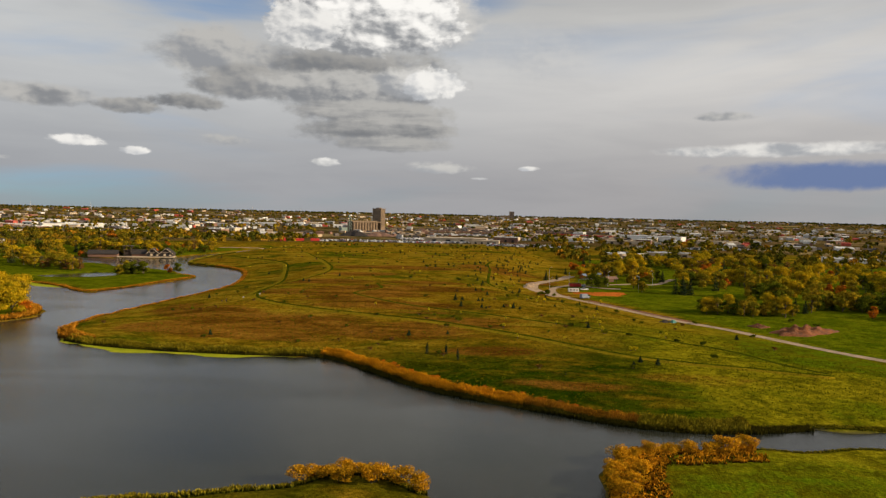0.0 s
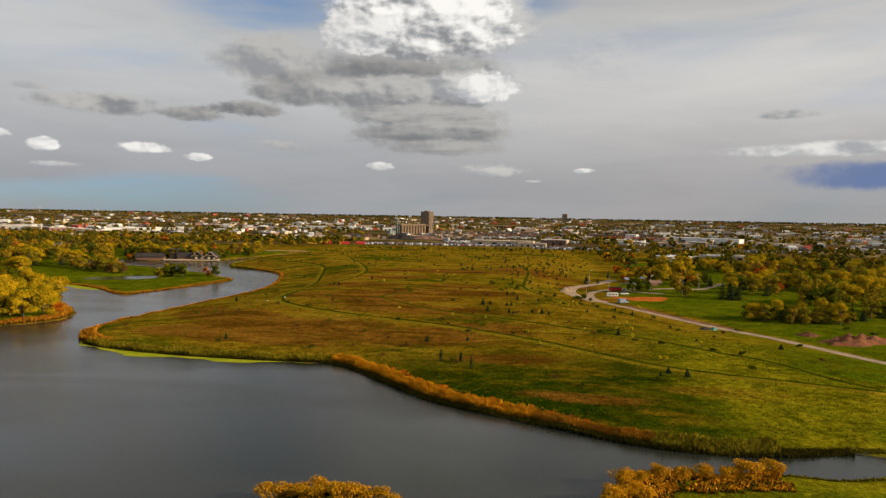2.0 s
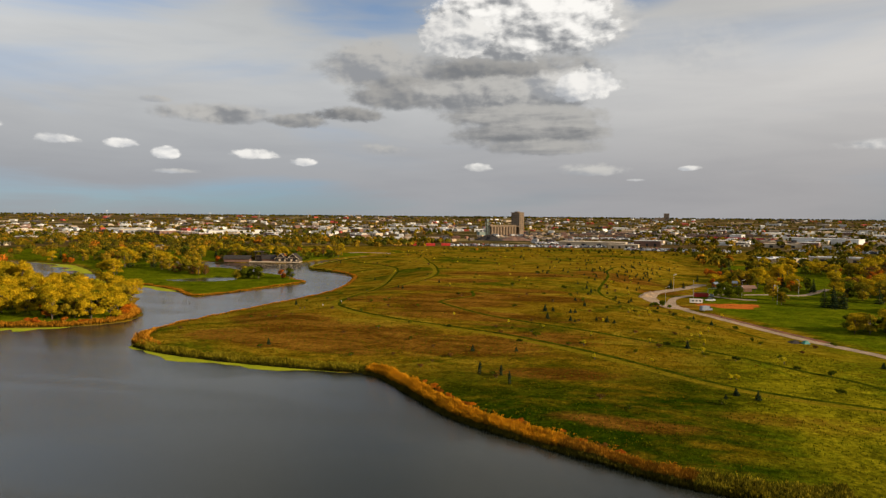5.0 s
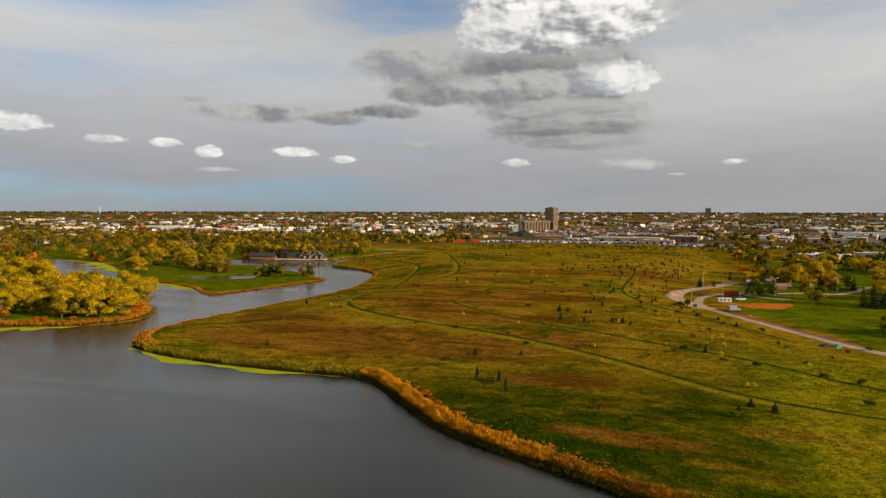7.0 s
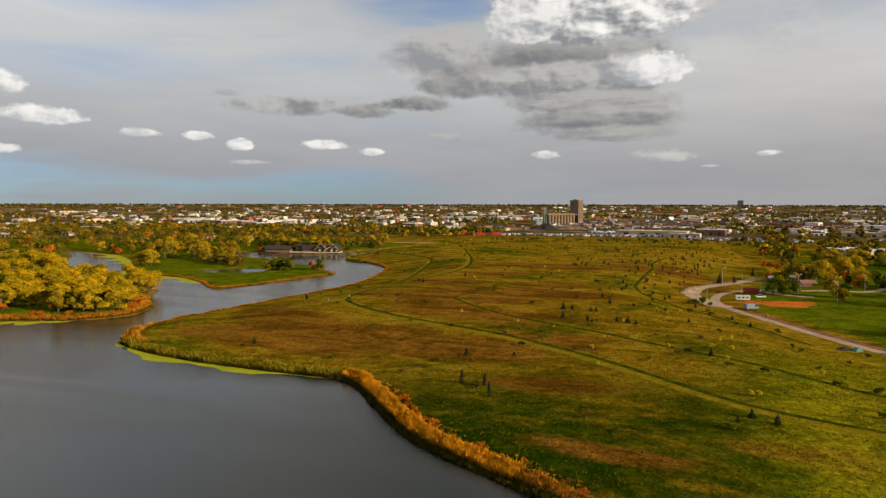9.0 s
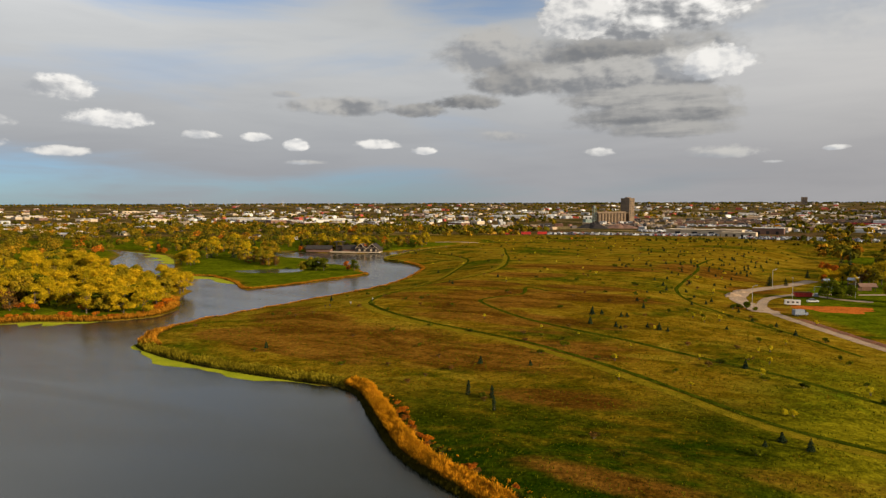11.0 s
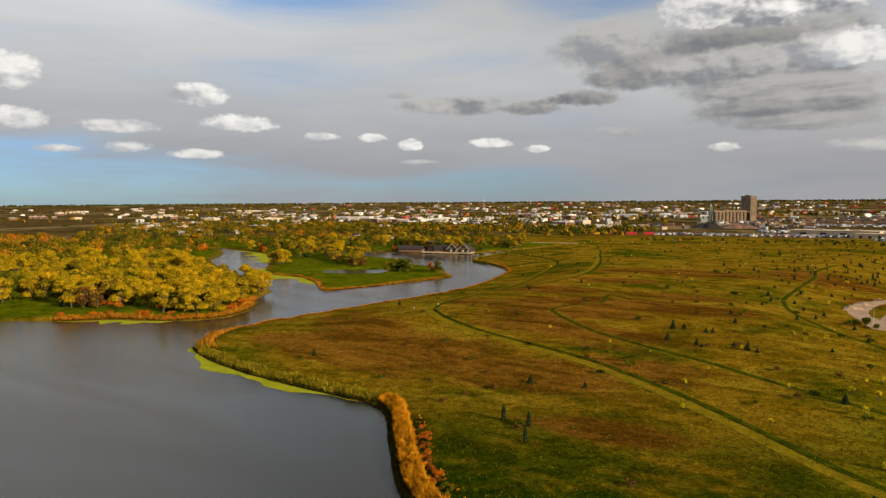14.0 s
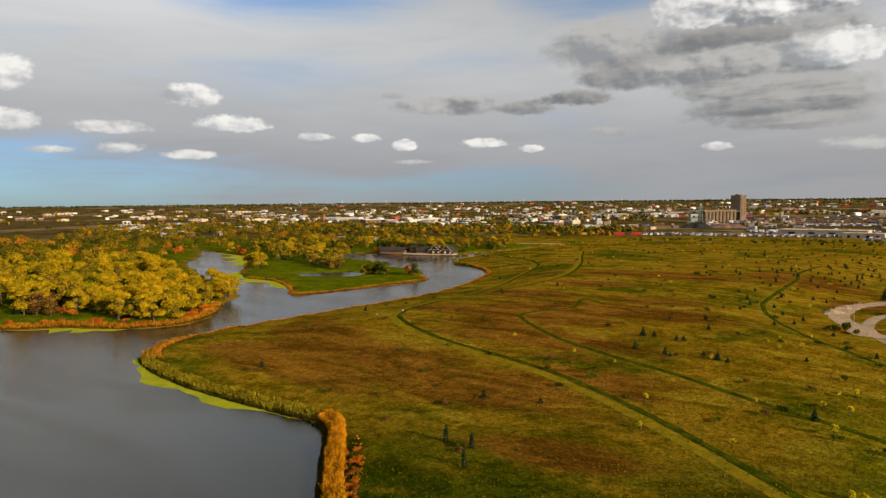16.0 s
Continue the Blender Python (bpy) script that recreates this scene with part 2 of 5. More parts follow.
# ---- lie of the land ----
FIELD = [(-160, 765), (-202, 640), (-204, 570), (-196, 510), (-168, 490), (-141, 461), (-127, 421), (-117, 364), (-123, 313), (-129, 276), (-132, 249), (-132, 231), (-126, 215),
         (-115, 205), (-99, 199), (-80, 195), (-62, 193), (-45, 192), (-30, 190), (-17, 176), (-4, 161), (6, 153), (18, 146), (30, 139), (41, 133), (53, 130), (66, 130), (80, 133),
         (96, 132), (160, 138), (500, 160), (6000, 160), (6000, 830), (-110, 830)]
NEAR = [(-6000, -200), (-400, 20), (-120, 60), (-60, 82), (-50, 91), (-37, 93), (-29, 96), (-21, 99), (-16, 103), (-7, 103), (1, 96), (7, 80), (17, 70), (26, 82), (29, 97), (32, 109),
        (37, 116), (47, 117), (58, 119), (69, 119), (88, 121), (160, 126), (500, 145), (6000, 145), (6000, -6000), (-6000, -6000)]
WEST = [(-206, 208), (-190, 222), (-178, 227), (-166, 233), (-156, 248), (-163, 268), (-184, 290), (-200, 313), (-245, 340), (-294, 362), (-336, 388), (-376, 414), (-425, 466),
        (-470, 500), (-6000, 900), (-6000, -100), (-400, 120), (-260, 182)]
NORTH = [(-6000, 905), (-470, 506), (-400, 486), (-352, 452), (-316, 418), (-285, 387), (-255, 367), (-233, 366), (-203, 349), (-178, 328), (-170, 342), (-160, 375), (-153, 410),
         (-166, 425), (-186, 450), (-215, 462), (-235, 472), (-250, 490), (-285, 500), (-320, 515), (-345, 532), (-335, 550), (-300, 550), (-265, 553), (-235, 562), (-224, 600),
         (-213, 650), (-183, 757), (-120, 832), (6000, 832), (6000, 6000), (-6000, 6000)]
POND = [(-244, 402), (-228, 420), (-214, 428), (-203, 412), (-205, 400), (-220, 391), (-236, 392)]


def rounded(poly, cuts=4):
    """The outline with a smooth curve through its corners (long far sides stay straight)."""
    out, k = [], len(poly)
    for i in range(k):
        p0, p1, p2, p3 = (np.array(poly[(i + j) % k], float) for j in (-1, 0, 1, 2))
        if np.hypot(*(p2 - p1)) > 160 or np.hypot(*(p1 - p0)) > 400 or np.hypot(*(p3 - p2)) > 400:
            out.append(p1)
            continue
        for s in range(cuts):
            t = s / cuts
            out.append(0.5 * (2 * p1 + (p2 - p0) * t + (2 * p0 - 5 * p1 + 4 * p2 - p3) * t * t + (3 * p1 - p0 - 3 * p2 + p3) * t ** 3))
    return np.array(out)


def signed(poly, x, y):
    """Distance to the outline, positive inside."""
    best, inside = np.full(x.shape, 1e18), np.zeros(x.shape, bool)
    for (ax, ay), (bx, by) in zip(poly, np.roll(poly, -1, 0)):
        ex, ey = bx - ax, by - ay
        t = np.clip(((x - ax) * ex + (y - ay) * ey) / max(ex * ex + ey * ey, 1e-9), 0, 1)
        best = np.minimum(best, (x - ax - t * ex) ** 2 + (y - ay - t * ey) ** 2)
        cross = ((ay > y) != (by > y))
        inside ^= cross & (x < ex * (y - ay) / (ey if abs(ey) > 1e-9 else 1e-9) + ax)
    return np.where(inside, 1, -1) * np.sqrt(best)


def distance(line, x, y):
    """Distance to an open line."""
    best = np.full(x.shape, 1e18)
    for (ax, ay), (bx, by) in zip(line[:-1], line[1:]):
        ex, ey = bx - ax, by - ay
        t = np.clip(((x - ax) * ex + (y - ay) * ey) / max(ex * ex + ey * ey, 1e-9), 0, 1)
        best = np.minimum(best, (x - ax - t * ex) ** 2 + (y - ay - t * ey) ** 2)
    return np.sqrt(best)


def ease(v):
    v = np.clip(v, 0, 1)
    return v * v * (3 - 2 * v)


rng = np.random.default_rng(7)
WAVES = [(rng.uniform(-1, 1, 2) * f, rng.uniform(0, 6.28), a) for f, a in ((0.02, 0.5), (0.03, 0.4), (0.05, 0.35), (0.08, 0.2), (0.13, 0.15), (0.2, 0.1), (0.33, 0.06)) for _ in range(2)]


def rolling(x, y):
    return sum(a * np.sin(k[0] * x + k[1] * y + p) for k, p, a in WAVES)


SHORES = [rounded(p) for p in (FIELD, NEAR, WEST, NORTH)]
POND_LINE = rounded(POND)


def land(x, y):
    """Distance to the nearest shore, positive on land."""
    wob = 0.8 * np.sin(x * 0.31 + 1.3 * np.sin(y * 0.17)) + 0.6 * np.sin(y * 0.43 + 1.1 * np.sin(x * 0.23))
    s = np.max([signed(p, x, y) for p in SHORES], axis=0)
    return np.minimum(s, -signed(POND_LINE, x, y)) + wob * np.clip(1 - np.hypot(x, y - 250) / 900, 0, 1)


def height(x, y, s=None):
    x, y = np.asarray(x, float), np.asarray(y, float)
    s = land(x, y) if s is None else s
    z = np.where(s > 0, 0.15 + 0.75 * ease(s / 3.5) + 0.5 * ease(s / 18), np.maximum(-1.6, 0.15 + s * 0.35))
    on = ease((s - 2) / 14)
    inner = signed(SHORES[0], x, y)
    right = np.interp(y, (130, 204, 300, 363, 450, 660, 760), (170, 112, 70, 46, 62, 112, 120))
    hill = 5.6 * ease((y - 180) / 120) * ease(inner / 55) * ease((right - x + 12) / 60) * (1 - ease((y - 690) / 110)) * (0.86 + 0.14 * ease((y - 300) / 200))
    d = np.hypot(x, y)
    near = on * (1 - ease((d - 900) / 600))
    z = z + hill + near * (0.35 * rolling(x, y) + 0.25)
    far = 44 - d * (0.0027 + 0.0150 * (1 - ease((d - 1900) / 2500)) + 0.012 * (1 - ease((d - 1300) / 1500)))
    return np.where(d > 1700, np.maximum(z, far), z)


def axis(lo, hi, step, grow, end0, end1):
    mid = list(np.arange(lo, hi + step, step))
    a, s = mid[-1], step
    up = []
    while a < end1:
        s *= grow
        a += s
        up.append(a)
    a, s, down = mid[0], step, []
    while a > end0:
        s *= grow
        a -= s
        down.append(a)
    return np.array(down[::-1] + mid + up)


def mesh_from(name, verts, faces, mat=None, smooth=False):
    me = bpy.data.meshes.new(name)
    verts, faces = np.asarray(verts, np.float32), np.asarray(faces, np.int32)
    k = faces.shape[1]
    me.vertices.add(len(verts))
    me.vertices.foreach_set("co", verts.ravel())
    me.loops.add(faces.size)
    me.loops.foreach_set("vertex_index", faces.ravel())
    me.polygons.add(len(faces))
    me.polygons.foreach_set("loop_start", np.arange(0, faces.size, k, dtype=np.int32))
    me.polygons.foreach_set("use_smooth", np.full(len(faces), bool(smooth)))
    me.update(calc_edges=True)
    if mat:
        me.materials.append(mat)
    return me


def attribute(me, name, values):
    me.attributes.new(name, "FLOAT", "POINT").data.foreach_set("value", np.asarray(values, np.float32))


GX, GY = axis(-300, 175, 2.1, 1.075, -6800, 6800), axis(84, 520, 2.1, 1.075, -1500, 4900)
gx, gy = np.meshgrid(GX, GY)
gx, gy = gx.ravel(), gy.ravel()
gs = land(gx, gy)
gz = height(gx, gy, gs)
nx, ny = len(GX), len(GY)
idx = np.arange(nx * ny).reshape(ny, nx)
quads = np.stack([idx[:-1, :-1], idx[:-1, 1:], idx[1:, 1:], idx[1:, :-1]], -1).reshape(-1, 4)

# trodden and mown lines, bare soil, lawns
MOWN = [[(-166, 523), (-140, 505), (-122, 487), (-109, 461), (-94, 394), (-86, 350), (-84, 310), (-80, 282), (-71, 270), (-46, 254), (-24, 246), (-4, 238), (14, 227), (30, 215), (46, 202), (58, 192), (70, 186), (86, 181), (108, 172)],
        [(-121, 553), (-98, 508), (-80, 456), (-70, 407), (-77, 356), (-86, 330), (-84, 284)],
        [(-20, 332), (-28, 319), (-38, 300), (-31, 287), (-14, 272), (0, 263), (8, 258), (26, 249), (39, 241), (50, 235), (60, 230), (68, 225), (82, 214), (94, 205), (103, 186), (110, 176)],
        [(48, 505), (34, 480), (34, 450), (29, 391), (29, 371), (37, 341), (48, 317), (57, 304), (72, 282), (86, 262)],
        [(-172, 505), (-150, 497), (-124, 480)]]
mown = np.max([1 - ease((distance(np.array(l), gx, gy) - 1.1) / 1.6) for l in MOWN], axis=0)
inner = signed(SHORES[0], gx, gy)
SOIL = [(-38, 300, 26, 26), (-54, 214, 20, 8), (10, 238, 18, 6), (60, 349, 12, 7), (-38, 182, 22, 7), (20, 196, 14, 5), (-70, 218, 22, 9), (70, 168, 16, 6), (25, 156, 22, 5), (-8, 322, 40, 12), (-60, 345, 22, 14), (-16, 268, 30, 10), (-58, 232, 34, 13), (-20, 222, 30, 10), (-85, 250, 18, 10), (34, 450, 26, 20), (-20, 430, 40, 12), (-95, 225, 16, 8), (-105, 262, 10, 12), (5, 232, 22, 6), (-45, 390, 18, 10), (60, 405, 12, 8), (-70, 300, 14, 10), (-5, 350, 20, 8)]
soil = np.max([np.exp(-(((gx - a) / c) ** 2 + ((gy - b) / d) ** 2)) for a, b, c, d in SOIL], axis=0) * ease((inner - 8) / 10)
right_of_road = ease((gx - np.interp(gy, (120, 204, 262, 330, 380, 450, 660), (185, 134, 108, 76, 70, 90, 130))) / 8) * (gy > 140) * (gy < 640) * (gx < 420)
north_turf = ease((signed(SHORES[3], gx, gy) - 2) / 4) * (gx < -140) * (gy < 700)
west_turf = ease((signed(SHORES[2], gx, gy) - 3) / 4) * (gx > -700)
lawn = np.maximum.reduce([right_of_road, north_turf, west_turf])
near_turf = signed(SHORES[1], gx, gy) > 0
town = ease((np.hypot(gx, gy) - 860) / 120)


def ground_paint(n, pos):
    def att(k):
        return n.put("ShaderNodeAttribute", attribute_name=k).outputs["Fac"]
    big, mid, small = n.noise(pos, 0.018, 6, 0.66, 0.5), n.noise(pos, 0.11, 7, 0.74, 0.4), n.noise(pos, 1.3, 5, 0.7)
    clump = n.noise(pos, 0.42, 5, 0.7, 0.3)
    sweep = n.put("ShaderNodeMapping", {"Vector": pos, "Rotation": (0, 0, 0.55), "Scale": (0.55, 1.5, 1)}).outputs[0]
    blotch, drift = n.noise(sweep, 0.045, 6, 0.62, 0.6), n.noise(sweep, 0.075, 6, 0.64, 0.9)
    dry = n.mix(n.ramp(mid, 0.38, 0.62), (0.096, 0.060, 0.0020), (0.190, 0.112, 0.007))
    dry = n.mix(n.ramp(drift, 0.50, 0.62, 0.0, 0.75), dry, (0.220, 0.150, 0.011))
    lush = n.mix(n.ramp(mid, 0.38, 0.62), (0.024, 0.040, 0.001), (0.078, 0.078, 0.0025))
    c = n.mix(n.ramp(n.math("MULTIPLY_ADD", blotch, 0.6, big), 0.77, 0.95), dry, lush)
    # southern turf: deep green, with cloud shade put into the colour
    c = n.mix(n.math("MULTIPLY", att("south"), n.ramp(n.math("MULTIPLY_ADD", drift, 0.8, big), 0.64, 0.94)), c, n.mix(n.ramp(mid, 0.38, 0.62), (0.009, 0.021, 0.0004), (0.030, 0.042, 0.001)))
    earth = n.mix(n.ramp(drift, 0.40, 0.60), (0.068, 0.026, 0.003), (0.160, 0.068, 0.009))
    bare = n.math("ADD", n.math("MULTIPLY_ADD", blotch, 1.5, att("soil")), n.math("MULTIPLY", mid, 0.5))
    c = n.mix(n.math("MULTIPLY", n.ramp(bare, 1.08, 1.50), 0.85), c, earth)
    c = n.mix(n.math("MULTIPLY", att("mown"), 0.35), c, n.mix(n.ramp(mid, 0.35, 0.6), (0.12, 0.10, 0.004), (0.20, 0.13, 0.012)))
    c = n.mix(n.math("MULTIPLY", n.ramp(n.noise(pos, 0.75, 3, 0.6), 0.58, 0.72), 0.40), c, (0.020, 0.022, 0.002))
    # eastern turf: yellow-green, its patch of sunlight put into the colour
    c = n.mix(n.math("MULTIPLY", att("east"), n.ramp(n.math("MULTIPLY_ADD", clump, 0.4, mid), 0.52, 0.84, 0.35, 1.0)), c, n.mix(n.ramp(big, 0.42, 0.58), (0.062, 0.090, 0.002), (0.175, 0.146, 0.005)))
    turf = n.mix(n.ramp(mid, 0.35, 0.65), (0.040, 0.060, 0.0012), (0.095, 0.105, 0.003))
    c = n.mix(att("lawn"), c, turf)
    plain = n.mix(n.ramp(n.noise(pos, 0.006, 5, 0.65), 0.42, 0.58), n.mix(n.ramp(n.noise(pos, 0.0035, 4, 0.6), 0.48, 0.58), (0.075, 0.050, 0.016), (0.19, 0.14, 0.060)), n.mix(n.ramp(n.noise(pos, 0.02, 3), 0.45, 0.55), (0.030, 0.032, 0.006), (0.10, 0.060, 0.026)))
    c = n.mix(att("town"), c, plain)
    g = n.math("MULTIPLY", n.ramp(small, 0.30, 0.70, 0.60, 1.25), n.ramp(clump, 0.30, 0.70, 0.68, 1.18))
    c = n.mix(1.0, c, n.put("ShaderNodeCombineXYZ", {0: g, 1: g, 2: g}).outputs[0], "MULTIPLY")
    return n.mix(att("bed"), c, (0.06, 0.05, 0.03))


GROUND = material("meadow", ground_paint, rough=1.0, bump=1.0, bump_scale=1.4, spec=0.0)
gm = mesh_from("ground", np.stack([gx, gy, gz], -1), quads, GROUND, True)
attribute(gm, "mown", mown * (inner > 6))
attribute(gm, "soil", soil)
attribute(gm, "lawn", lawn * (1 - town))
attribute(gm, "town", town)
attribute(gm, "bed", ease(-gs / 1.0))
# where the turf is painted brighter as a sunlit patch, towards the east
east = np.where(near_turf, ease((gx - 34) / 10), ease((gx - 46) / 30) * ease((280 - gy) / 70))
attribute(gm, "east", east * (np.hypot(gx, gy) < 420))
# where green turf is painted darker for cloud shade, south and near bank
attribute(gm, "south", np.where(near_turf, 0.7, ease((222 - gy + gx * 0.25) / 60) * ease((gx + 45) / 25)))
ground = tagged(new("ground", gm), "rolling autumn meadow and turf reaching to the skyline", "ground", kind="structure")


def water_material():
    m = bpy.data.materials.new("lake_water")
    m.use_nodes = True
    n = Net(m.node_tree)
    pos = n.put("ShaderNodeNewGeometry").outputs["Position"]
    turn = n.put("ShaderNodeMapping", {"Vector": pos, "Rotation": (0, 0, 0.5), "Scale": (0.55, 1.5, 1)}).outputs[0]
    rip = n.math("ADD", n.noise(turn, 1.3, 6, 0.72, 0.3), n.math("MULTIPLY", n.noise(pos, 0.12, 3, 0.5), 0.8))
    calm = n.ramp(n.noise(n.put("ShaderNodeMapping", {"Vector": pos, "Rotation": (0, 0, -0.6), "Scale": (0.5, 1.8, 1)}).outputs[0], 0.02, 4, 0.5, 0.8), 0.36, 0.64)
    murk = n.mix(n.noise(pos, 0.014, 3), (0.014, 0.016, 0.016), (0.020, 0.022, 0.013))
    bump = n.put("ShaderNodeBump", {"Strength": n.math("MULTIPLY_ADD", calm, 0.20, 0.16), "Distance": 0.24, "Height": rip}).outputs[0]
    sh = n.put("ShaderNodeBsdfPrincipled", {"Base Color": murk, "Roughness": n.math("MULTIPLY_ADD", calm, 0.06, 0.04), "IOR": 1.33, "Specular IOR Level": 0.5, "Normal": bump})
    n.put("ShaderNodeOutputMaterial", {"Surface": sh.outputs[0]})
    return m


wx, wy = np.meshgrid((-900, -300, 0, 200, 700), (-300, 0, 200, 500, 840))
wi = np.arange(25).reshape(5, 5)
wm = mesh_from("water", np.stack([wx.ravel(), wy.ravel(), wx.ravel() * 0], -1), np.stack([wi[:-1, :-1], wi[:-1, 1:], wi[1:, 1:], wi[1:, :-1]], -1).reshape(-1, 4), water_material())
water = tagged(new("water", wm), "dark grey rippled lake water", "lake", kind="structure")

# ---- plants ----
def lookup(grid, x, y):
    """A value of the ground's grid between its points."""
    x, y = np.asarray(x, float), np.asarray(y, float)
    i, j = np.clip(np.searchsorted(GX, x) - 1, 0, nx - 2), np.clip(np.searchsorted(GY, y) - 1, 0, ny - 2)
    u, v = (x - GX[i]) / (GX[i + 1] - GX[i]), (y - GY[j]) / (GY[j + 1] - GY[j])
    g = grid.reshape(ny, nx)
    return (g[j, i] * (1 - u) + g[j, i + 1] * u) * (1 - v) + (g[j + 1, i] * (1 - u) + g[j + 1, i + 1] * u) * v


def part(name, me, parent, label=""):
    ob = new(name, me)
    ob.parent = parent
    return tagged(ob, label)


def cards(points, normals, size, gen, stretch=1.0):
    """Small four-cornered leaves or sprays at the points, turned across the normals."""
    k = len(points)
    nrm = normals / np.maximum(np.linalg.norm(normals, axis=1, keepdims=True), 1e-6)
    a = np.cross(nrm, gen.normal(size=(k, 3)))
    a /= np.maximum(np.linalg.norm(a, axis=1, keepdims=True), 1e-6)
    b = np.cross(nrm, a)
    s = (size * gen.uniform(0.6, 1.4, k))[:, None]
    lift = nrm * s * gen.uniform(-0.25, 0.35, (k, 1))
    v = np.stack([points - a * s, points - b * s * 0.75 * stretch + lift, points + a * s, points + b * s * 0.75 * stretch - lift], 1).reshape(-1, 3)
    return v, np.arange(4 * k).reshape(k, 4)


def tube(path, radii, sides=6):
    """A tapered round limb along the path, as quads."""
    path = np.asarray(path, float)
    ang = np.linspace(0, 2 * np.pi, sides, endpoint=False)
    vs = []
    for i, (p, r) in enumerate(zip(path, radii)):
        d = path[min(i + 1, len(path) - 1)] - path[max(i - 1, 0)]
        d = d / np.linalg.norm(d)
        u = np.cross(d, (0.31, 0.95, 0.02))
        u /= np.linalg.norm(u)
        q = np.cross(d, u)
        vs.append(p + r * (np.cos(ang)[:, None] * u + np.sin(ang)[:, None] * q))
    f = [[i * sides + j, i * sides + (j + 1) % sides, (i + 1) * sides + (j + 1) % sides, (i + 1) * sides + j] for i in range(len(path) - 1) for j in range(sides)]
    return np.concatenate(vs), np.array(f)


def merge(pieces):
    vs, fs, n = [], [], 0
    for v, f in pieces:
        vs.append(v), fs.append(np.asarray(f) + n)
        n += len(v)
    return np.concatenate(vs), np.concatenate(fs)


def broadleaf(kind, mat, seed, h, r, leaves, size, open_=0.0, label="", category="tree"):
    """A leafy tree: trunk with forking limbs and a crown of several ragged lobes."""
    gen = np.random.default_rng(seed)
    lobes = []
    for i in range(gen.integers(8, 12)):
        a, q = gen.uniform(0, 6.28), gen.uniform(0.15, 0.72) * r
        z = h * gen.uniform(0.15, 0.84)
        q *= 1.15 - 0.5 * abs(z / h - 0.5) * 2 * gen.uniform(0.6, 1.2)
        lobes.append((np.array([math.cos(a) * q, math.sin(a) * q, z]), r * gen.uniform(0.36, 0.60)))
    lobes.append((np.array([0, 0, h * 0.82]), r * 0.42))
    pieces = [tube([(0, 0, -0.6), (0.05 * r, 0, h * 0.22), (0, 0.06 * r, h * 0.5), (0, 0, h * 0.78)], (h * 0.026, h * 0.02, h * 0.013, h * 0.004))]
    for c, q in lobes:
        s = np.array([0, 0, c[2] * gen.uniform(0.35, 0.6)])
        pieces.append(tube([s, (s + c) / 2 + gen.normal(size=3) * 0.04 * h, c + (0, 0, q * 0.5)], (h * 0.011, h * 0.007, h * 0.002), 4))
    tree = tagged(new(kind), label, category)
    part("trunk", mesh_from("trunk", *merge(pieces), BARK, True), tree, "grey-brown bark")
    pts, nrm = [], []
    share = np.array([q ** 2 for _, q in lobes])
    for (c, q), k in zip(lobes, (leaves * share / share.sum()).astype(int)):
        d = gen.normal(size=(k, 3))
        d /= np.linalg.norm(d, axis=1, keepdims=True)
        d[:, 2] = np.where(d[:, 2] < -0.35, -d[:, 2] * 0.5, d[:, 2])
        rad = q * (gen.uniform(0.2, 1.0, k) ** (0.35 + open_) + 0.22 * gen.normal(size=k) * (0.5 + open_))
        pts.append(c + d * rad[:, None] * (1, 1, 0.82)), nrm.append(d * 1.2 + gen.normal(size=(k, 3)) * 0.42 + (0, 0, 0.2))
    v, f = cards(np.concatenate(pts), np.concatenate(nrm), size, gen)
    part("crown", mesh_from("crown", v, f, mat), tree)
    return tree


def conifer(kind, seed, h, r, sprays, size, mat=None, label="", category="tree", narrow=False):
    """A spruce: straight trunk and drooping tiers of needle sprays."""
    gen = np.random.default_rng(seed)
    tree = tagged(new(kind), label, category)
    part("trunk", mesh_from("trunk", *tube([(0, 0, -0.3), (0, 0, h * 0.5), (0, 0, h * 0.97)], (h * 0.02, h * 0.013, h * 0.003)), BARK, True), tree)
    z = 1 - np.sqrt(gen.uniform(0, 1, sprays)) if not narrow else gen.uniform(0, 0.95, sprays)
    z = np.round(z * 11 + gen.normal(size=sprays) * 0.22) / 11
    z = np.clip(z, 0.0, 0.99)
    wide = r * ((1 - z) * 0.95 + 0.04 if not narrow else (1 - z ** 3) * 0.9 + 0.1)
    a, q = gen.uniform(0, 6.28, sprays), wide * gen.uniform(0.3, 1.0, sprays) ** 0.6 * (1 + 0.15 * gen.normal(size=sprays))
    pts = np.stack([np.cos(a) * q, np.sin(a) * q, h * (0.07 + 0.93 * z) - 0.14 * q], 1)
    nrm = np.stack([np.cos(a) * 0.7, np.sin(a) * 0.7, np.full(sprays, 0.9)], 1) + gen.normal(size=(sprays, 3)) * 0.3
    v, f = cards(pts, nrm, size, gen)
    part("crown", mesh_from("crown", v, f, mat or NEEDLES), tree)
    return tree


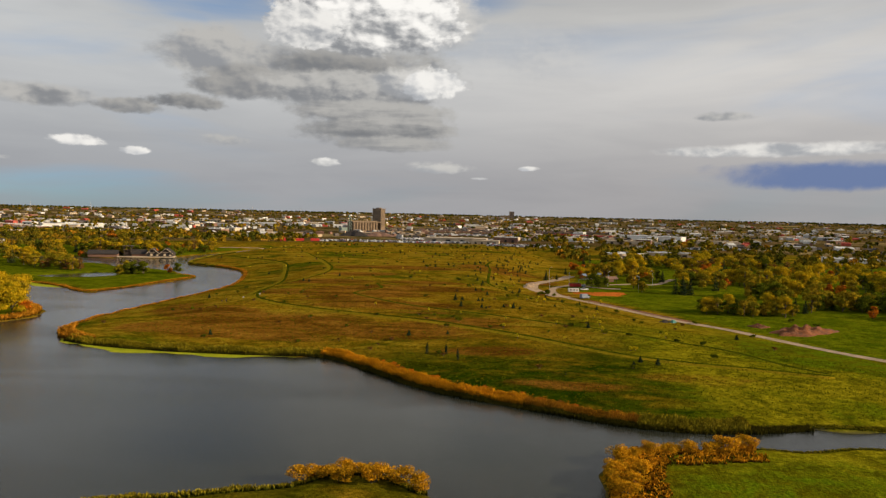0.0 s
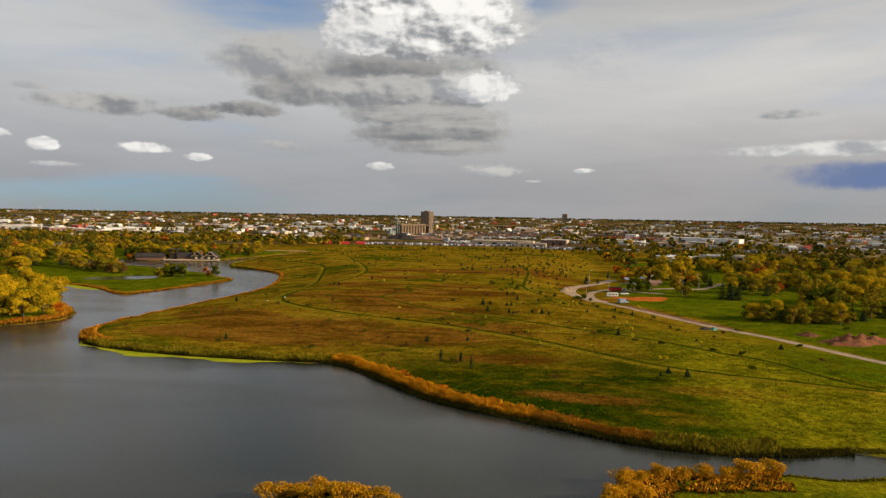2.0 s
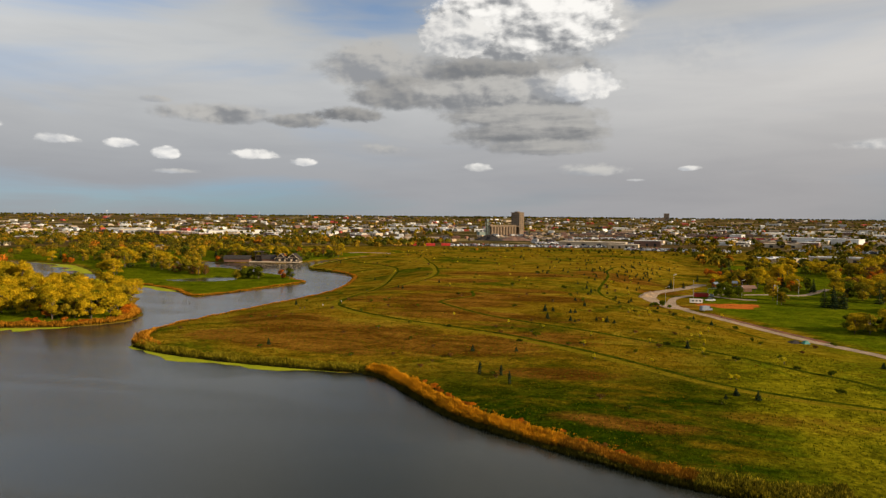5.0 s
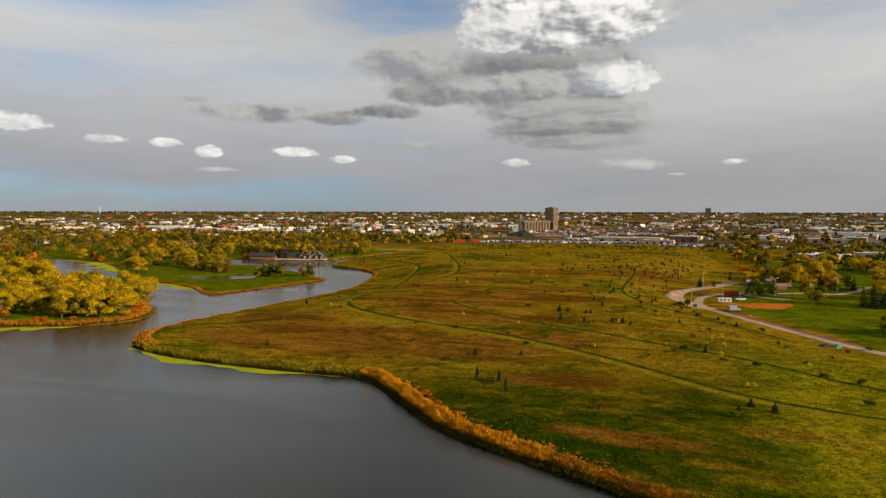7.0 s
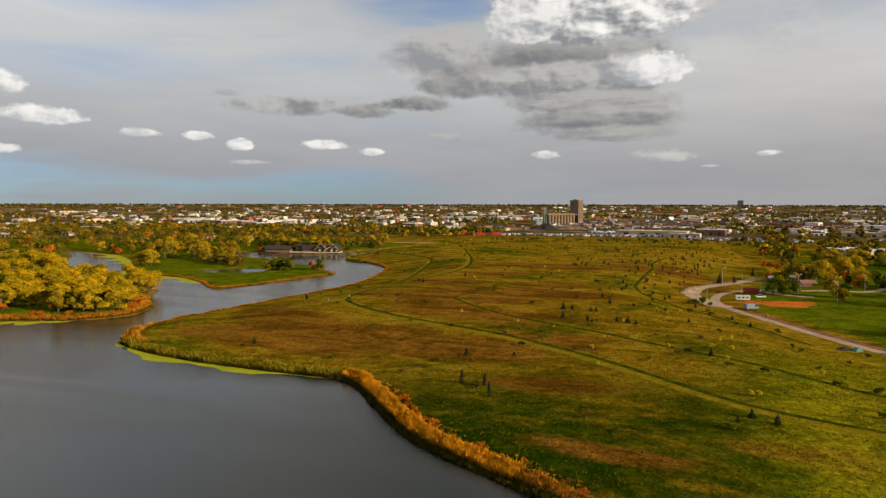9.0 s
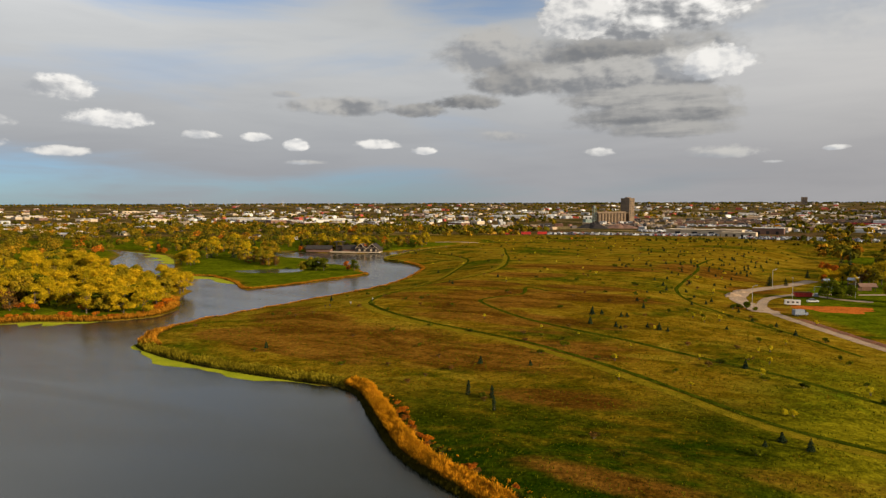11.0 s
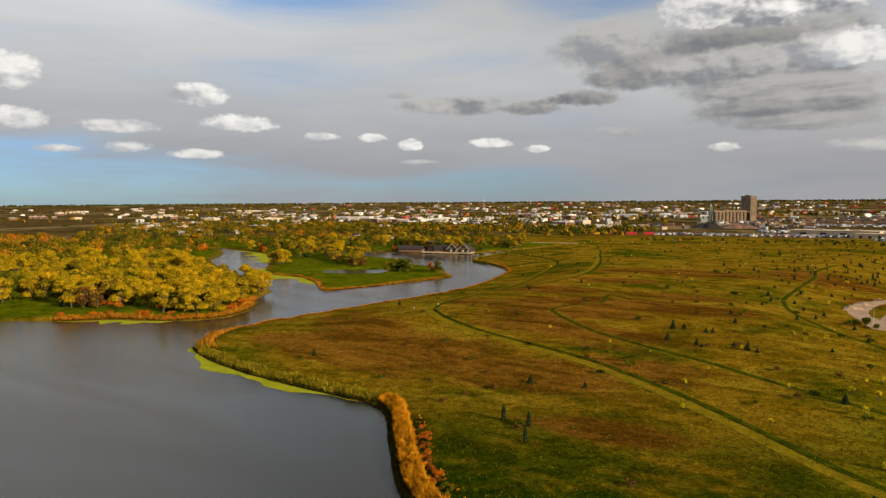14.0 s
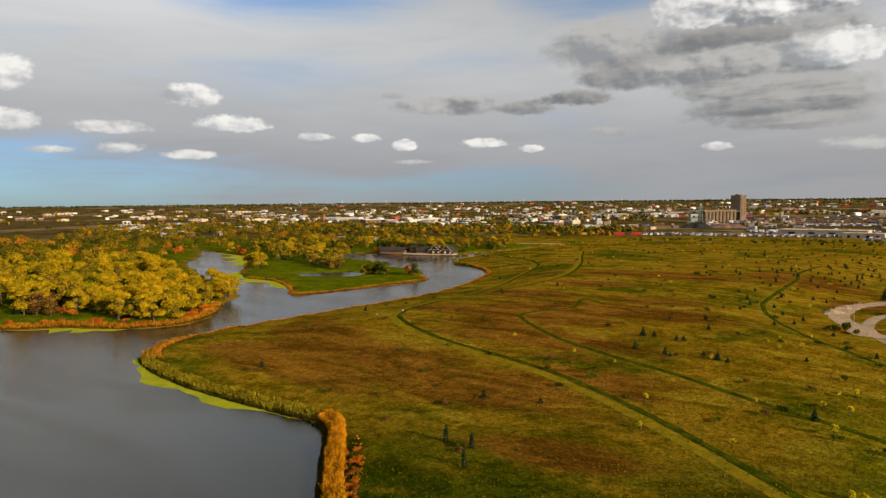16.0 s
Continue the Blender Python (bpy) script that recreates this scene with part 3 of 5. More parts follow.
def shrub(kind, mat, seed, h, r, leaves, size, label, stems=5):
    gen = np.random.default_rng(seed)
    bush = tagged(new(kind), label, "shrub")
    pieces, lobes = [], []
    for i in range(stems):
        a, q = gen.uniform(0, 6.28), gen.uniform(0.1, 0.8) * r
        tip = np.array([math.cos(a) * q, math.sin(a) * q, h * gen.uniform(0.45, 0.8)])
        pieces.append(tube([(tip[0] * 0.2, tip[1] * 0.2, -0.2), tip * (0.6, 0.6, 0.5), tip], (0.05 * h / 2, 0.03 * h / 2, 0.01), 4))
        lobes.append((tip, r * gen.uniform(0.35, 0.6)))
    part("stem", mesh_from("stem", *merge(pieces), BARK, True), bush)
    pts = []
    for c, q in lobes:
        d = gen.normal(size=(leaves // stems, 3))
        d /= np.linalg.norm(d, axis=1, keepdims=True)
        pts.append(c + d * (q * gen.uniform(0.2, 1.1, (len(d), 1)) ** 0.5) * (1, 1, h / r * 0.42))
    pts = np.concatenate(pts)
    pts[:, 2] = np.abs(pts[:, 2])
    v, f = cards(pts, gen.normal(size=pts.shape) + (0, 0, 0.5), size, gen)
    part("crown", mesh_from("crown", v, f, mat), bush)
    return bush


KINDS = {
    "gold": [broadleaf("cottonwood", LEAF_GOLD, s, h, r, 4300, 0.29, label="yellow-leaved cottonwood in autumn on the grass") for s, h, r in ((1, 14, 5.6), (2, 15.5, 5.4), (3, 12.5, 5.8), (4, 11, 4.6))],
    "olive": [broadleaf("ash_tree", LEAF_OLIVE, s, h, r, 1300, 0.52, label="olive-green broad tree turning yellow") for s, h, r in ((11, 12, 5.2), (12, 14, 5.4), (13, 10, 4.6))],
    "orange": [broadleaf("maple_tree", LEAF_ORANGE, s, h, r, 1000, 0.42, label="bright orange autumn maple on the turf") for s, h, r in ((21, 8.5, 3.6), (22, 7, 3.2))],
    "rust": [broadleaf("bare_tree", LEAF_RUST, s, h, r, 620, 0.36, 0.3, label="rust-brown half bare tree") for s, h, r in ((31, 9, 4.2), (32, 11, 4.4))],
    "green": [broadleaf("elm_tree", LEAF_GREEN, s, h, r, 1200, 0.52, label="dark green round-crowned tree") for s, h, r in ((41, 11, 5.0), (42, 9, 4.6))],
    "spruce": [conifer("spruce_tree", s, h, r, 900, 0.42, label="tall dark spruce with drooping branches") for s, h, r in ((51, 13, 3.0), (52, 10, 2.7))],
    "young": [conifer("young_spruce", s, h, r, 420, 0.20, label="small dark green spruce in the meadow") for s, h, r in ((61, 2.6, 0.95), (62, 3.2, 1.1), (63, 2.0, 0.9))],
    "juniper": [conifer("columnar_juniper", s, h, r, 360, 0.16, label="narrow dark columnar evergreen in the meadow", narrow=True) for s, h, r in ((71, 3.6, 0.5), (72, 3.0, 0.45))],
    "lime": [shrub("yellow_sapling", LEAF_LIME, s, h, r, 260, 0.17, "bright yellow leafy sapling in the meadow") for s, h, r in ((81, 2.4, 0.9), (82, 1.8, 0.75), (83, 2.9, 1.0))],
    "bush": [shrub("dark_bush", LEAF_GREEN, s, h, r, 300, 0.2, "dark green rounded bush in the grass") for s, h, r in ((91, 1.5, 1.2), (92, 2.0, 1.5))],
    "dead": [shrub("bare_shrub", LEAF_RUST, s, h, r, 150, 0.17, "brown nearly bare shrub in the grass") for s, h, r in ((95, 1.6, 1.1), (96, 1.3, 1.0))],
    "willow": [shrub("golden_willow", LEAF_AMBER, s, h, r, 1500, 0.15, "golden willow bush on the lake bank", 9) for s, h, r in ((97, 3.2, 2.6), (98, 2.6, 2.4))],
    "sumac": [shrub("red_bush", LEAF_ORANGE, s, h, r, 420, 0.24, "rusty orange bush along the bank", 7) for s, h, r in ((101, 2.2, 1.8), (102, 1.8, 1.6))],
}
planted = set()


def plant(kind, x, y, scale=1.0, gen=rng, sink=0.12, group=""):
    proto = KINDS[kind][int(gen.integers(len(KINDS[kind])))]
    z = float(lookup(gz, x, y)) - sink
    turn = Euler((gen.normal() * 0.03, gen.normal() * 0.03, gen.uniform(0, 6.28)))
    if proto.name not in planted:
        planted.add(proto.name)
        proto.matrix_basis = Matrix.LocRotScale((x, y, z), turn, (scale, scale, scale))
        ob = proto
    else:
        s = scale * gen.uniform(0.85, 1.15)
        keep, proto.scale = proto.scale.copy(), (1, 1, 1)
        ob = copy_thing(proto, Matrix.LocRotScale((x, y, z), turn, (s, s, s * gen.uniform(0.9, 1.12))))
        proto.scale = keep
    if group:
        ob["group"] = group
    return ob


def dry(x, y, margin=1.5):
    return float(lookup(gs, x, y)) > margin


def grove(cx, cy, rx, ry, count, mix_, scale=1.0, apart=5.0, group="", turn=0.0):
    """Trees scattered over an oval stretch, none too close to another."""
    kinds, weights = list(mix_), np.array(list(mix_.values()), float)
    stood, tries = [], 0
    while len(stood) < count and tries < count * 12:
        tries += 1
        a, q = rng.uniform(0, 6.28), math.sqrt(rng.uniform(0, 1))
        u, v = math.cos(a) * q * rx, math.sin(a) * q * ry
        x, y = cx + u * math.cos(turn) - v * math.sin(turn), cy + u * math.sin(turn) + v * math.cos(turn)
        if any((x - p) ** 2 + (y - r) ** 2 < apart ** 2 for p, r in stood) or any((x - p) ** 2 + (y - r) ** 2 < q_ ** 2 for p, r, q_ in CLEARINGS) or not dry(x, y):
            continue
        stood.append((x, y))
        plant(str(rng.choice(kinds, p=weights / weights.sum())), x, y, scale, group=group)


WOOD = {"gold": 7, "olive": 2.6, "green": 1.0, "rust": 0.6}
CLEARINGS = [(-262, 285, 13), (-205, 222, 9), (-250, 222, 12), (-258, 343, 20), (-285, 362, 22), (-315, 376, 26), (-345, 388, 26), (-199, 286, 11), (-339, 297, 16), (-389, 387, 18), (-232, 262, 9)]
MIXED = {"olive": 4, "gold": 2, "green": 2.4, "rust": 1.4, "orange": 0.9, "spruce": 0.8}
PARK = {"olive": 3.4, "gold": 4.0, "green": 1.4, "orange": 1.4, "spruce": 1.0, "rust": 0.8}
for cx, cy, rx, ry, k in ((-196, 262, 30, 24, 24), (-208, 298, 20, 16, 8), (-176, 250, 12, 14, 7), (-250, 280, 34, 40, 30), (-300, 315, 40, 40, 26), (-235, 240, 28, 18, 12), (-330, 370, 40, 40, 22), (-300, 250, 46, 40, 20), (-380, 330, 60, 70, 34)):
    grove(cx, cy, rx, ry, k, WOOD, 0.88, 5.6, "cottonwoods of the lakeside wood")
grove(-192, 303, 9, 8, 4, {"gold": 1}, 0.85, 4, "cottonwoods of the lakeside wood")
grove(-238, 240, 20, 10, 4, {"spruce": 2, "rust": 1}, 0.9, 4)
for k, x, y in (("spruce", -231, 226), ("spruce", -227, 224), ("rust", -222, 227), ("rust", -217, 226), ("green", -225, 231), ("rust", -212, 229)):
    plant(k, x, y, 0.8, group="trees of the wooded bank")
grove(-285, 232, 40, 20, 18, WOOD, 0.95, 6)
grove(-225, 262, 55, 34, 46, {"bush": 2, "dead": 2, "sumac": 1}, 1.3, 3, "undergrowth of the wood")
for cx, cy, rx, ry, k, m in ((-241, 430, 9, 7, 7, {"rust": 2, "orange": 2, "olive": 1}), (-203, 416, 17, 5, 11, {"green": 3, "olive": 2}), (-300, 411, 9, 5, 4, {"gold": 1}), (-262, 442, 14, 9, 9, {"rust": 2, "olive": 2, "orange": 1}),
                             (-300, 470, 40, 22, 22, MIXED), (-380, 520, 60, 40, 34, MIXED), (-320, 600, 70, 45, 40, MIXED), (-215, 590, 8, 26, 9, {"olive": 2, "green": 1, "rust": 1}), (-270, 572, 50, 10, 18, MIXED), (-260, 650, 60, 40, 30, MIXED)):
    grove(cx, cy, rx, ry, k, m, 0.72 if cy < 460 else 0.82, 4.0, "trees round the golf course")
grove(-248, 582, 42, 10, 20, {"green": 2, "spruce": 1, "rust": 2, "orange": 1, "olive": 1}, 0.8, 4.0, "trees behind the lodge")
grove(-300, 545, 14, 8, 8, {"green": 2, "rust": 1, "orange": 1}, 0.7, 4.0, "trees behind the lodge")
plant("orange", -175.5, 423.9, 0.62), plant("green", -168, 420, 0.55)
for cx, cy, rx, ry, k, m, s in ((135, 366, 7, 5, 4, {"spruce": 2, "green": 1}, 0.85), (92, 388, 3, 3, 2, {"green": 1}, 0.8), (115, 369, 3, 3, 1, {"olive": 1}, 0.8), (138, 291, 22, 8, 24, {"olive": 3, "gold": 2, "green": 2}, 0.6),
                                (182, 352, 14, 10, 12, {"olive": 2, "green": 2, "gold": 1}, 0.85), (208, 318, 34, 16, 28, {"green": 3, "olive": 3, "spruce": 1}, 0.75), (189, 286, 2, 2, 1, {"orange": 1}, 0.6), (185, 425, 34, 16, 20, {"olive": 2, "gold": 2, "rust": 1}, 0.85),
                                (126, 478, 26, 18, 18, PARK, 0.8), (165, 560, 30, 30, 20, PARK, 0.8), (225, 545, 50, 34, 34, PARK, 0.85), (250, 410, 40, 44, 36, PARK, 0.85), (290, 520, 40, 60, 26, PARK, 0.85), (300, 380, 60, 40, 22, PARK, 0.8), (96, 446, 4, 4, 3, {'gold': 1, 'orange': 1}, 0.6), (112, 450, 10, 6, 6, {'olive': 2, 'gold': 2, 'rust': 1}, 0.8), (100, 398, 3, 3, 2, {'green': 1}, 0.7), (112, 388, 3, 3, 1, {'olive': 1}, 0.75), (120, 384, 3, 3, 1, {'green': 1}, 0.75), (135, 432, 12, 8, 6, PARK, 0.75), (160, 395, 14, 10, 6, PARK, 0.8), (165, 300, 8, 5, 3, {'spruce': 1, 'olive': 1}, 0.7), (230, 290, 26, 14, 16, PARK, 0.8), (112, 520, 12, 20, 7, {"orange": 2, "gold": 1, "spruce": 1}, 0.75)):
    grove(cx, cy, rx, ry, k, m, s, 4.0, "park trees beyond the gravel road")
for x, y in ((-2, 191.4), (3.7, 191), (7.1, 182.7)):
    plant("juniper", x, y, 1.0, group="evergreens in the meadow")
plant("bush", 1.8, 190.3, 0.9), plant("dead", 3, 188), plant("dead", 29, 173.8), plant("bush", 35, 168, 0.6)
for x, y, s in ((59.7, 185.4, 0.95), (56.8, 181.8, 0.6), (63.9, 182.6, 0.75), (7.7, 283.5, 1.1), (10.8, 284.3, 0.8), (17.7, 281.6, 0.8), (19.4, 282.2, 0.7), (9.9, 268.6, 0.8), (18.3, 266.4, 0.7), (20, 264.8, 0.6), (31.2, 266.3, 0.9), (33.8, 265.1, 0.6), (27.5, 268.4, 0.6)):
    plant("young", x, y, s, group="young spruces of the meadow")
for x, y, s in ((66.3, 220.6, 1.0), (15.4, 334.8, 1.3), (10.8, 368.7, 1.2), (-8.9, 435.1, 1.4), (54, 341, 1.5), (57, 343, 1.6), (60, 340, 1.2), (52, 338, 1.1), (84.4, 193.8, 1.0), (-16, 370, 1.2), (8.5, 239, 0.9), (55.3, 176.6, 0.8)):
    plant("bush", x, y, s, group="bushes of the meadow")
for x, y, s in ((61.1, 200.8, 1.0), (62.6, 200.8, 0.9), (55.4, 240.4, 0.8), (58, 250, 0.7), (60.8, 251.8, 0.7), (43, 214.2, 0.8), (27.4, 213.2, 0.7), (44, 236, 0.7), (78.9, 220.8, 0.9), (24, 228, 0.8), (25.9, 242.4, 0.5), (35.4, 418, 1.1), (47.7, 452, 1.2), (9.4, 253, 0.8), (47.7, 292.5, 0.9)):
    plant("lime", x, y, s, group="saplings of the meadow")
for x, y, s in ((69.1, 428.8, 0.55), (76.7, 431.3, 0.5), (90.1, 474.5, 0.5)):
    plant("spruce", x, y, s)
for k, kind, s in ((120, "young", 0.72), (150, "bush", 0.75), (55, "lime", 0.7), (100, "dead", 0.85)):
    n = 0
    while n < k:
        x, y = rng.uniform(-180, 115), rng.uniform(195, 690)
        if kind == "young" and rng.uniform() < 0.6:
            x, y = rng.normal(45, 22), rng.normal(450, 70)
        if kind == "lime" and x < -30 and y < 330:
            continue
        i = float(lookup(inner, x, y))
        if i < 9 or x > np.interp(y, (130, 204, 300, 363, 450, 660), (150, 108, 66, 42, 58, 110)):
            continue
        n += 1
        plant(kind, x, y, s, group="scattered growth of the meadow")
for x, y, k in ((88, 212, "bush"), (106, 228, "young"), (114, 233, "bush"), (110, 209, "dead"), (148, 272, "bush"), (153, 262, "bush"), (78, 314, "lime"), (77, 280, "bush"), (104, 262, "bush"), (96, 254, "dead")):
    plant(k, x, y, 1.0)


# ---- reeds, grasses and far woods ----
def tip_material(name, base, mid, top):
    """Stalks that change from base to plume along their own height."""
    def paint(n, pos):
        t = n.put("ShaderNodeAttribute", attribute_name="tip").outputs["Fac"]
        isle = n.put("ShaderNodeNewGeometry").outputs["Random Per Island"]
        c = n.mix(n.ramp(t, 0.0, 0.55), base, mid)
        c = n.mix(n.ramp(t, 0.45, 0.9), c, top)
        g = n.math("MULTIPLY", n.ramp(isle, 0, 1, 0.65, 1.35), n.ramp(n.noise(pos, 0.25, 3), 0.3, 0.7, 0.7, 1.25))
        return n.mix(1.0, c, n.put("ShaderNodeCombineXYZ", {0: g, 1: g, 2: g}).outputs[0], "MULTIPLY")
    return material(name, paint, rough=1.0, spec=0.0)


# plume gold is the reed's own; the near-black base paints in low shade
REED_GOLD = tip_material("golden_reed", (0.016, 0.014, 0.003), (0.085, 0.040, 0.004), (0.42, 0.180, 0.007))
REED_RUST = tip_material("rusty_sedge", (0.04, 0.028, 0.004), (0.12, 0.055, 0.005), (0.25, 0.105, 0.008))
# near-black blades: the beds' shaded water side put into the colour
REED_SHADE = tip_material("reed_shade", (0.008, 0.009, 0.003), (0.016, 0.018, 0.003), (0.050, 0.042, 0.005))
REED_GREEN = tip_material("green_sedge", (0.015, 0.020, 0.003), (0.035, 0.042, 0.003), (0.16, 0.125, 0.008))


def blades(x, y, hgt, wid, gen, sprays=3):
    """Leaning upright blades in small clumps; returns vertices, faces and height along the blade."""
    k = len(x) * sprays
    z0 = np.repeat(np.maximum(lookup(gz, x, y), -0.4), sprays) - 0.05
    bx, by = np.repeat(x, sprays) + gen.normal(size=k) * wid, np.repeat(y, sprays) + gen.normal(size=k) * wid
    h = np.repeat(hgt, sprays) * gen.uniform(0.7, 1.1, k)
    a, lean = gen.uniform(0, 6.28, k), gen.normal(size=(k, 2)) * 0.16 * h[:, None]
    dx, dy = np.cos(a) * wid * 0.55, np.sin(a) * wid * 0.55
    v = np.zeros((k, 6, 3))
    for j, (f, s) in enumerate(((0, 0.55), (0.6, 1.0), (1.0, 0.35))):
        for m, sg in enumerate((-1, 1)):
            v[:, 2 * j + m, 0] = bx + sg * dx * s + lean[:, 0] * f * f
            v[:, 2 * j + m, 1] = by + sg * dy * s + lean[:, 1] * f * f
            v[:, 2 * j + m, 2] = z0 + h * f
    base = np.arange(k)[:, None] * 6
    f = np.concatenate([base + (0, 1, 3, 2), base + (2, 3, 5, 4)])
    return v.reshape(-1, 3), f, np.tile((0, 0, 0.6, 0.6, 1, 1), k)


def along(line, step, lo, hi, gen):
    """Points along a shore, between lo and hi metres inland of it."""
    line = np.asarray(line, float)
    seg = np.diff(line, axis=0)
    ln = np.hypot(*seg.T)
    s = np.sort(gen.uniform(0, ln.sum(), int(ln.sum() / step)))
    i = np.clip(np.searchsorted(np.cumsum(ln), s), 0, len(ln) - 1)
    t = (s - (np.cumsum(ln) - ln)[i]) / ln[i]
    p = line[i] + seg[i] * t[:, None]
    n = np.stack([seg[i][:, 1], -seg[i][:, 0]], 1) / ln[i][:, None]
    return p + n * gen.uniform(min(lo, hi), max(lo, hi), (len(p), 1)), s


def shore_between(poly, a, b):
    """The stretch of a rounded shore from near point a to near point b."""
    i, j = (int(np.argmin(np.hypot(*(poly - q).T))) for q in (a, b))
    return poly[i:j + 1] if i < j else poly[j:i + 1]


def reed_bed(label, mat, poly, a, b, step, lo, hi, h, wid, sprays=3):
    gen = np.random.default_rng(int(abs(a[0] * 7 + b[1])))
    p, s = along(shore_between(poly, a, b), step, lo, hi, gen)
    hh = h * (0.9 + 0.10 * np.sin(s * 0.35) + 0.08 * np.sin(s * 0.9 + 1)) * (0.86 + 0.22 * np.sin(p[:, 0] * 2.9 + 1.7 * np.sin(p[:, 1] * 1.3)) * np.sin(p[:, 1] * 3.3 + 1.1 * np.sin(p[:, 0] * 1.9)))
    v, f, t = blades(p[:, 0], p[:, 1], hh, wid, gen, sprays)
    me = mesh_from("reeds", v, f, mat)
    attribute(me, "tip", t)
    return tagged(new("reeds", me), label, "reeds", kind="stuff")


FS, NS, WS, OS = SHORES
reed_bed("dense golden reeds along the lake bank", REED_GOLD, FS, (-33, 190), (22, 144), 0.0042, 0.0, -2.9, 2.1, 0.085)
# added strip that stands in for the shade on the reeds' front
reed_bed("dark blades painting in the shaded water side of the golden reeds", REED_SHADE, FS, (-34, 190), (23, 144), 0.012, 1.3, 0.0, 1.2, 0.12)
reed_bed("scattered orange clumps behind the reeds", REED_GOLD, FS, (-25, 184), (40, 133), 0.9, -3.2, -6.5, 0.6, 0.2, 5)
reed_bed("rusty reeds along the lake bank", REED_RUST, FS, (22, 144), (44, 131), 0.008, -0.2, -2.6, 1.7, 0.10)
reed_bed("dark blades painting in the shaded water side of the rusty reeds", REED_SHADE, FS, (22, 144), (44, 131), 0.014, 1.2, -0.3, 1.3, 0.13)
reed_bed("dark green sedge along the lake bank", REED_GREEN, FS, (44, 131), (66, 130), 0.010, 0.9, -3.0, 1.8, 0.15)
reed_bed("dark blades painting in shade at the foot of the bank", REED_SHADE, FS, (44, 131), (80, 133), 0.016, 1.4, -0.6, 1.3, 0.14)
reed_bed("dark blades painting in shade below the meadow point", REED_SHADE, FS, (-118, 207), (-33, 190), 0.03, 0.8, -0.4, 0.9, 0.16)
reed_bed("dark sedge along the lake bank", REED_GREEN, FS, (66, 130), (160, 138), 0.06, -0.2, -1.6, 0.5, 0.2)
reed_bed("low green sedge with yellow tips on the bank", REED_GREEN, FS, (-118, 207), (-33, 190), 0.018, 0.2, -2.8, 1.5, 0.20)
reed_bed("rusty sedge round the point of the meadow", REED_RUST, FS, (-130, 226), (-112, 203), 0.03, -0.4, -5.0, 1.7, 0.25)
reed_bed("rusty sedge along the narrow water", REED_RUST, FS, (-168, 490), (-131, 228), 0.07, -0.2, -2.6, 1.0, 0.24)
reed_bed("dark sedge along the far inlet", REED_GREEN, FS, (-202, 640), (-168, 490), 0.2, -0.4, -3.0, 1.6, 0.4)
reed_bed("golden reeds on the near bank", REED_GOLD, NS, (29, 84), (60, 119), 0.03, 0.3, 3.5, 1.3, 0.2)
reed_bed("scattered orange clumps on the near bank", REED_GOLD, NS, (29, 84), (60, 119), 0.10, 3.0, 9.0, 0.9, 0.3, 6)
reed_bed("green sedge on the near bank", REED_GREEN, NS, (58, 119), (160, 126), 0.08, 0.2, 1.6, 0.45, 0.2)
reed_bed("green sedge on the near point", REED_GREEN, NS, (-50, 91), (2, 95), 0.04, 0.3, 2.5, 0.9, 0.2)
reed_bed("rusty sedge below the wood", REED_RUST, WS, (-206, 208), (-184, 290), 0.045, -0.4, -3.6, 1.7, 0.3)
reed_bed("rusty sedge round the green", REED_RUST, OS, (-255, 367), (-166, 425), 0.09, -0.1, -1.6, 0.8, 0.26)
for k, (x, y) in enumerate([(31, 101), (33.5, 106), (31.5, 95), (36, 112.5), (41, 114.5), (48, 115.5), (56, 117), (36, 104), (34, 99), (-19, 99), (-16, 100.5), (-13, 101.5), (-10, 101), (-7, 101.5), (-4, 99), (-1, 96), (-13, 98), (-8, 98), (32, 104), (34, 111), (31, 98), (38, 113), (45, 115), (52, 116), (60, 118), (36, 108)]):
    plant("willow", x, y, 0.85, group="golden bushes of the near bank")
for x, y in along(shore_between(FS, (-22, 181), (32, 138)), 1.0, -2.9, -5.6, rng)[0]:
    plant(str(rng.choice(("sumac", "dead", "bush"), p=(0.45, 0.35, 0.2))), x, y, 0.5, group="low scrub behind the reeds")
for x, y in along(shore_between(WS, (-206, 208), (-184, 290)), 4.0, -2.5, -7, rng)[0]:
    plant("sumac", x, y, 0.9, group="rusty bushes of the wooded bank")


def tufts(count, box, mat, h, label, want, gen):
    """Coarse grass standing above the sward."""
    x, y = gen.uniform(box[0], box[2], count), gen.uniform(box[1], box[3], count)
    keep = want(x, y)
    x, y = x[keep], y[keep]
    v, f, t = blades(x, y, h * gen.uniform(0.5, 1.4, len(x)), 0.12, gen, 2)
    me = mesh_from("meadow_grass", v, f, mat)
    attribute(me, "tip", t)
    return tagged(new("meadow_grass", me), label, "grass", kind="stuff")


GRASS_DRY = tip_material("dry_grass", (0.04, 0.028, 0.002), (0.085, 0.052, 0.003), (0.14, 0.085, 0.005))
GRASS_GREEN = tip_material("green_grass", (0.020, 0.030, 0.001), (0.046, 0.054, 0.002), (0.095, 0.096, 0.004))
gen_g = np.random.default_rng(77)
on_field = lambda x, y: (lookup(inner, x, y) > 4) & (x < np.interp(y, (130, 204, 300, 363), (170, 112, 70, 46)) - 2) & (gen_g.uniform(size=x.shape) < np.clip(1.5 - y / 330, 0.15, 1))
tufts(42000, (-130, 128, 130, 400), GRASS_DRY, 0.32, "dry straw-coloured grass standing in the meadow", lambda x, y: on_field(x, y) & ((y > 205) | (x < -30) | (gen_g.uniform(size=x.shape) < 0.3)) & (rolling(x * 1.7, y * 1.7) > -0.2), gen_g)
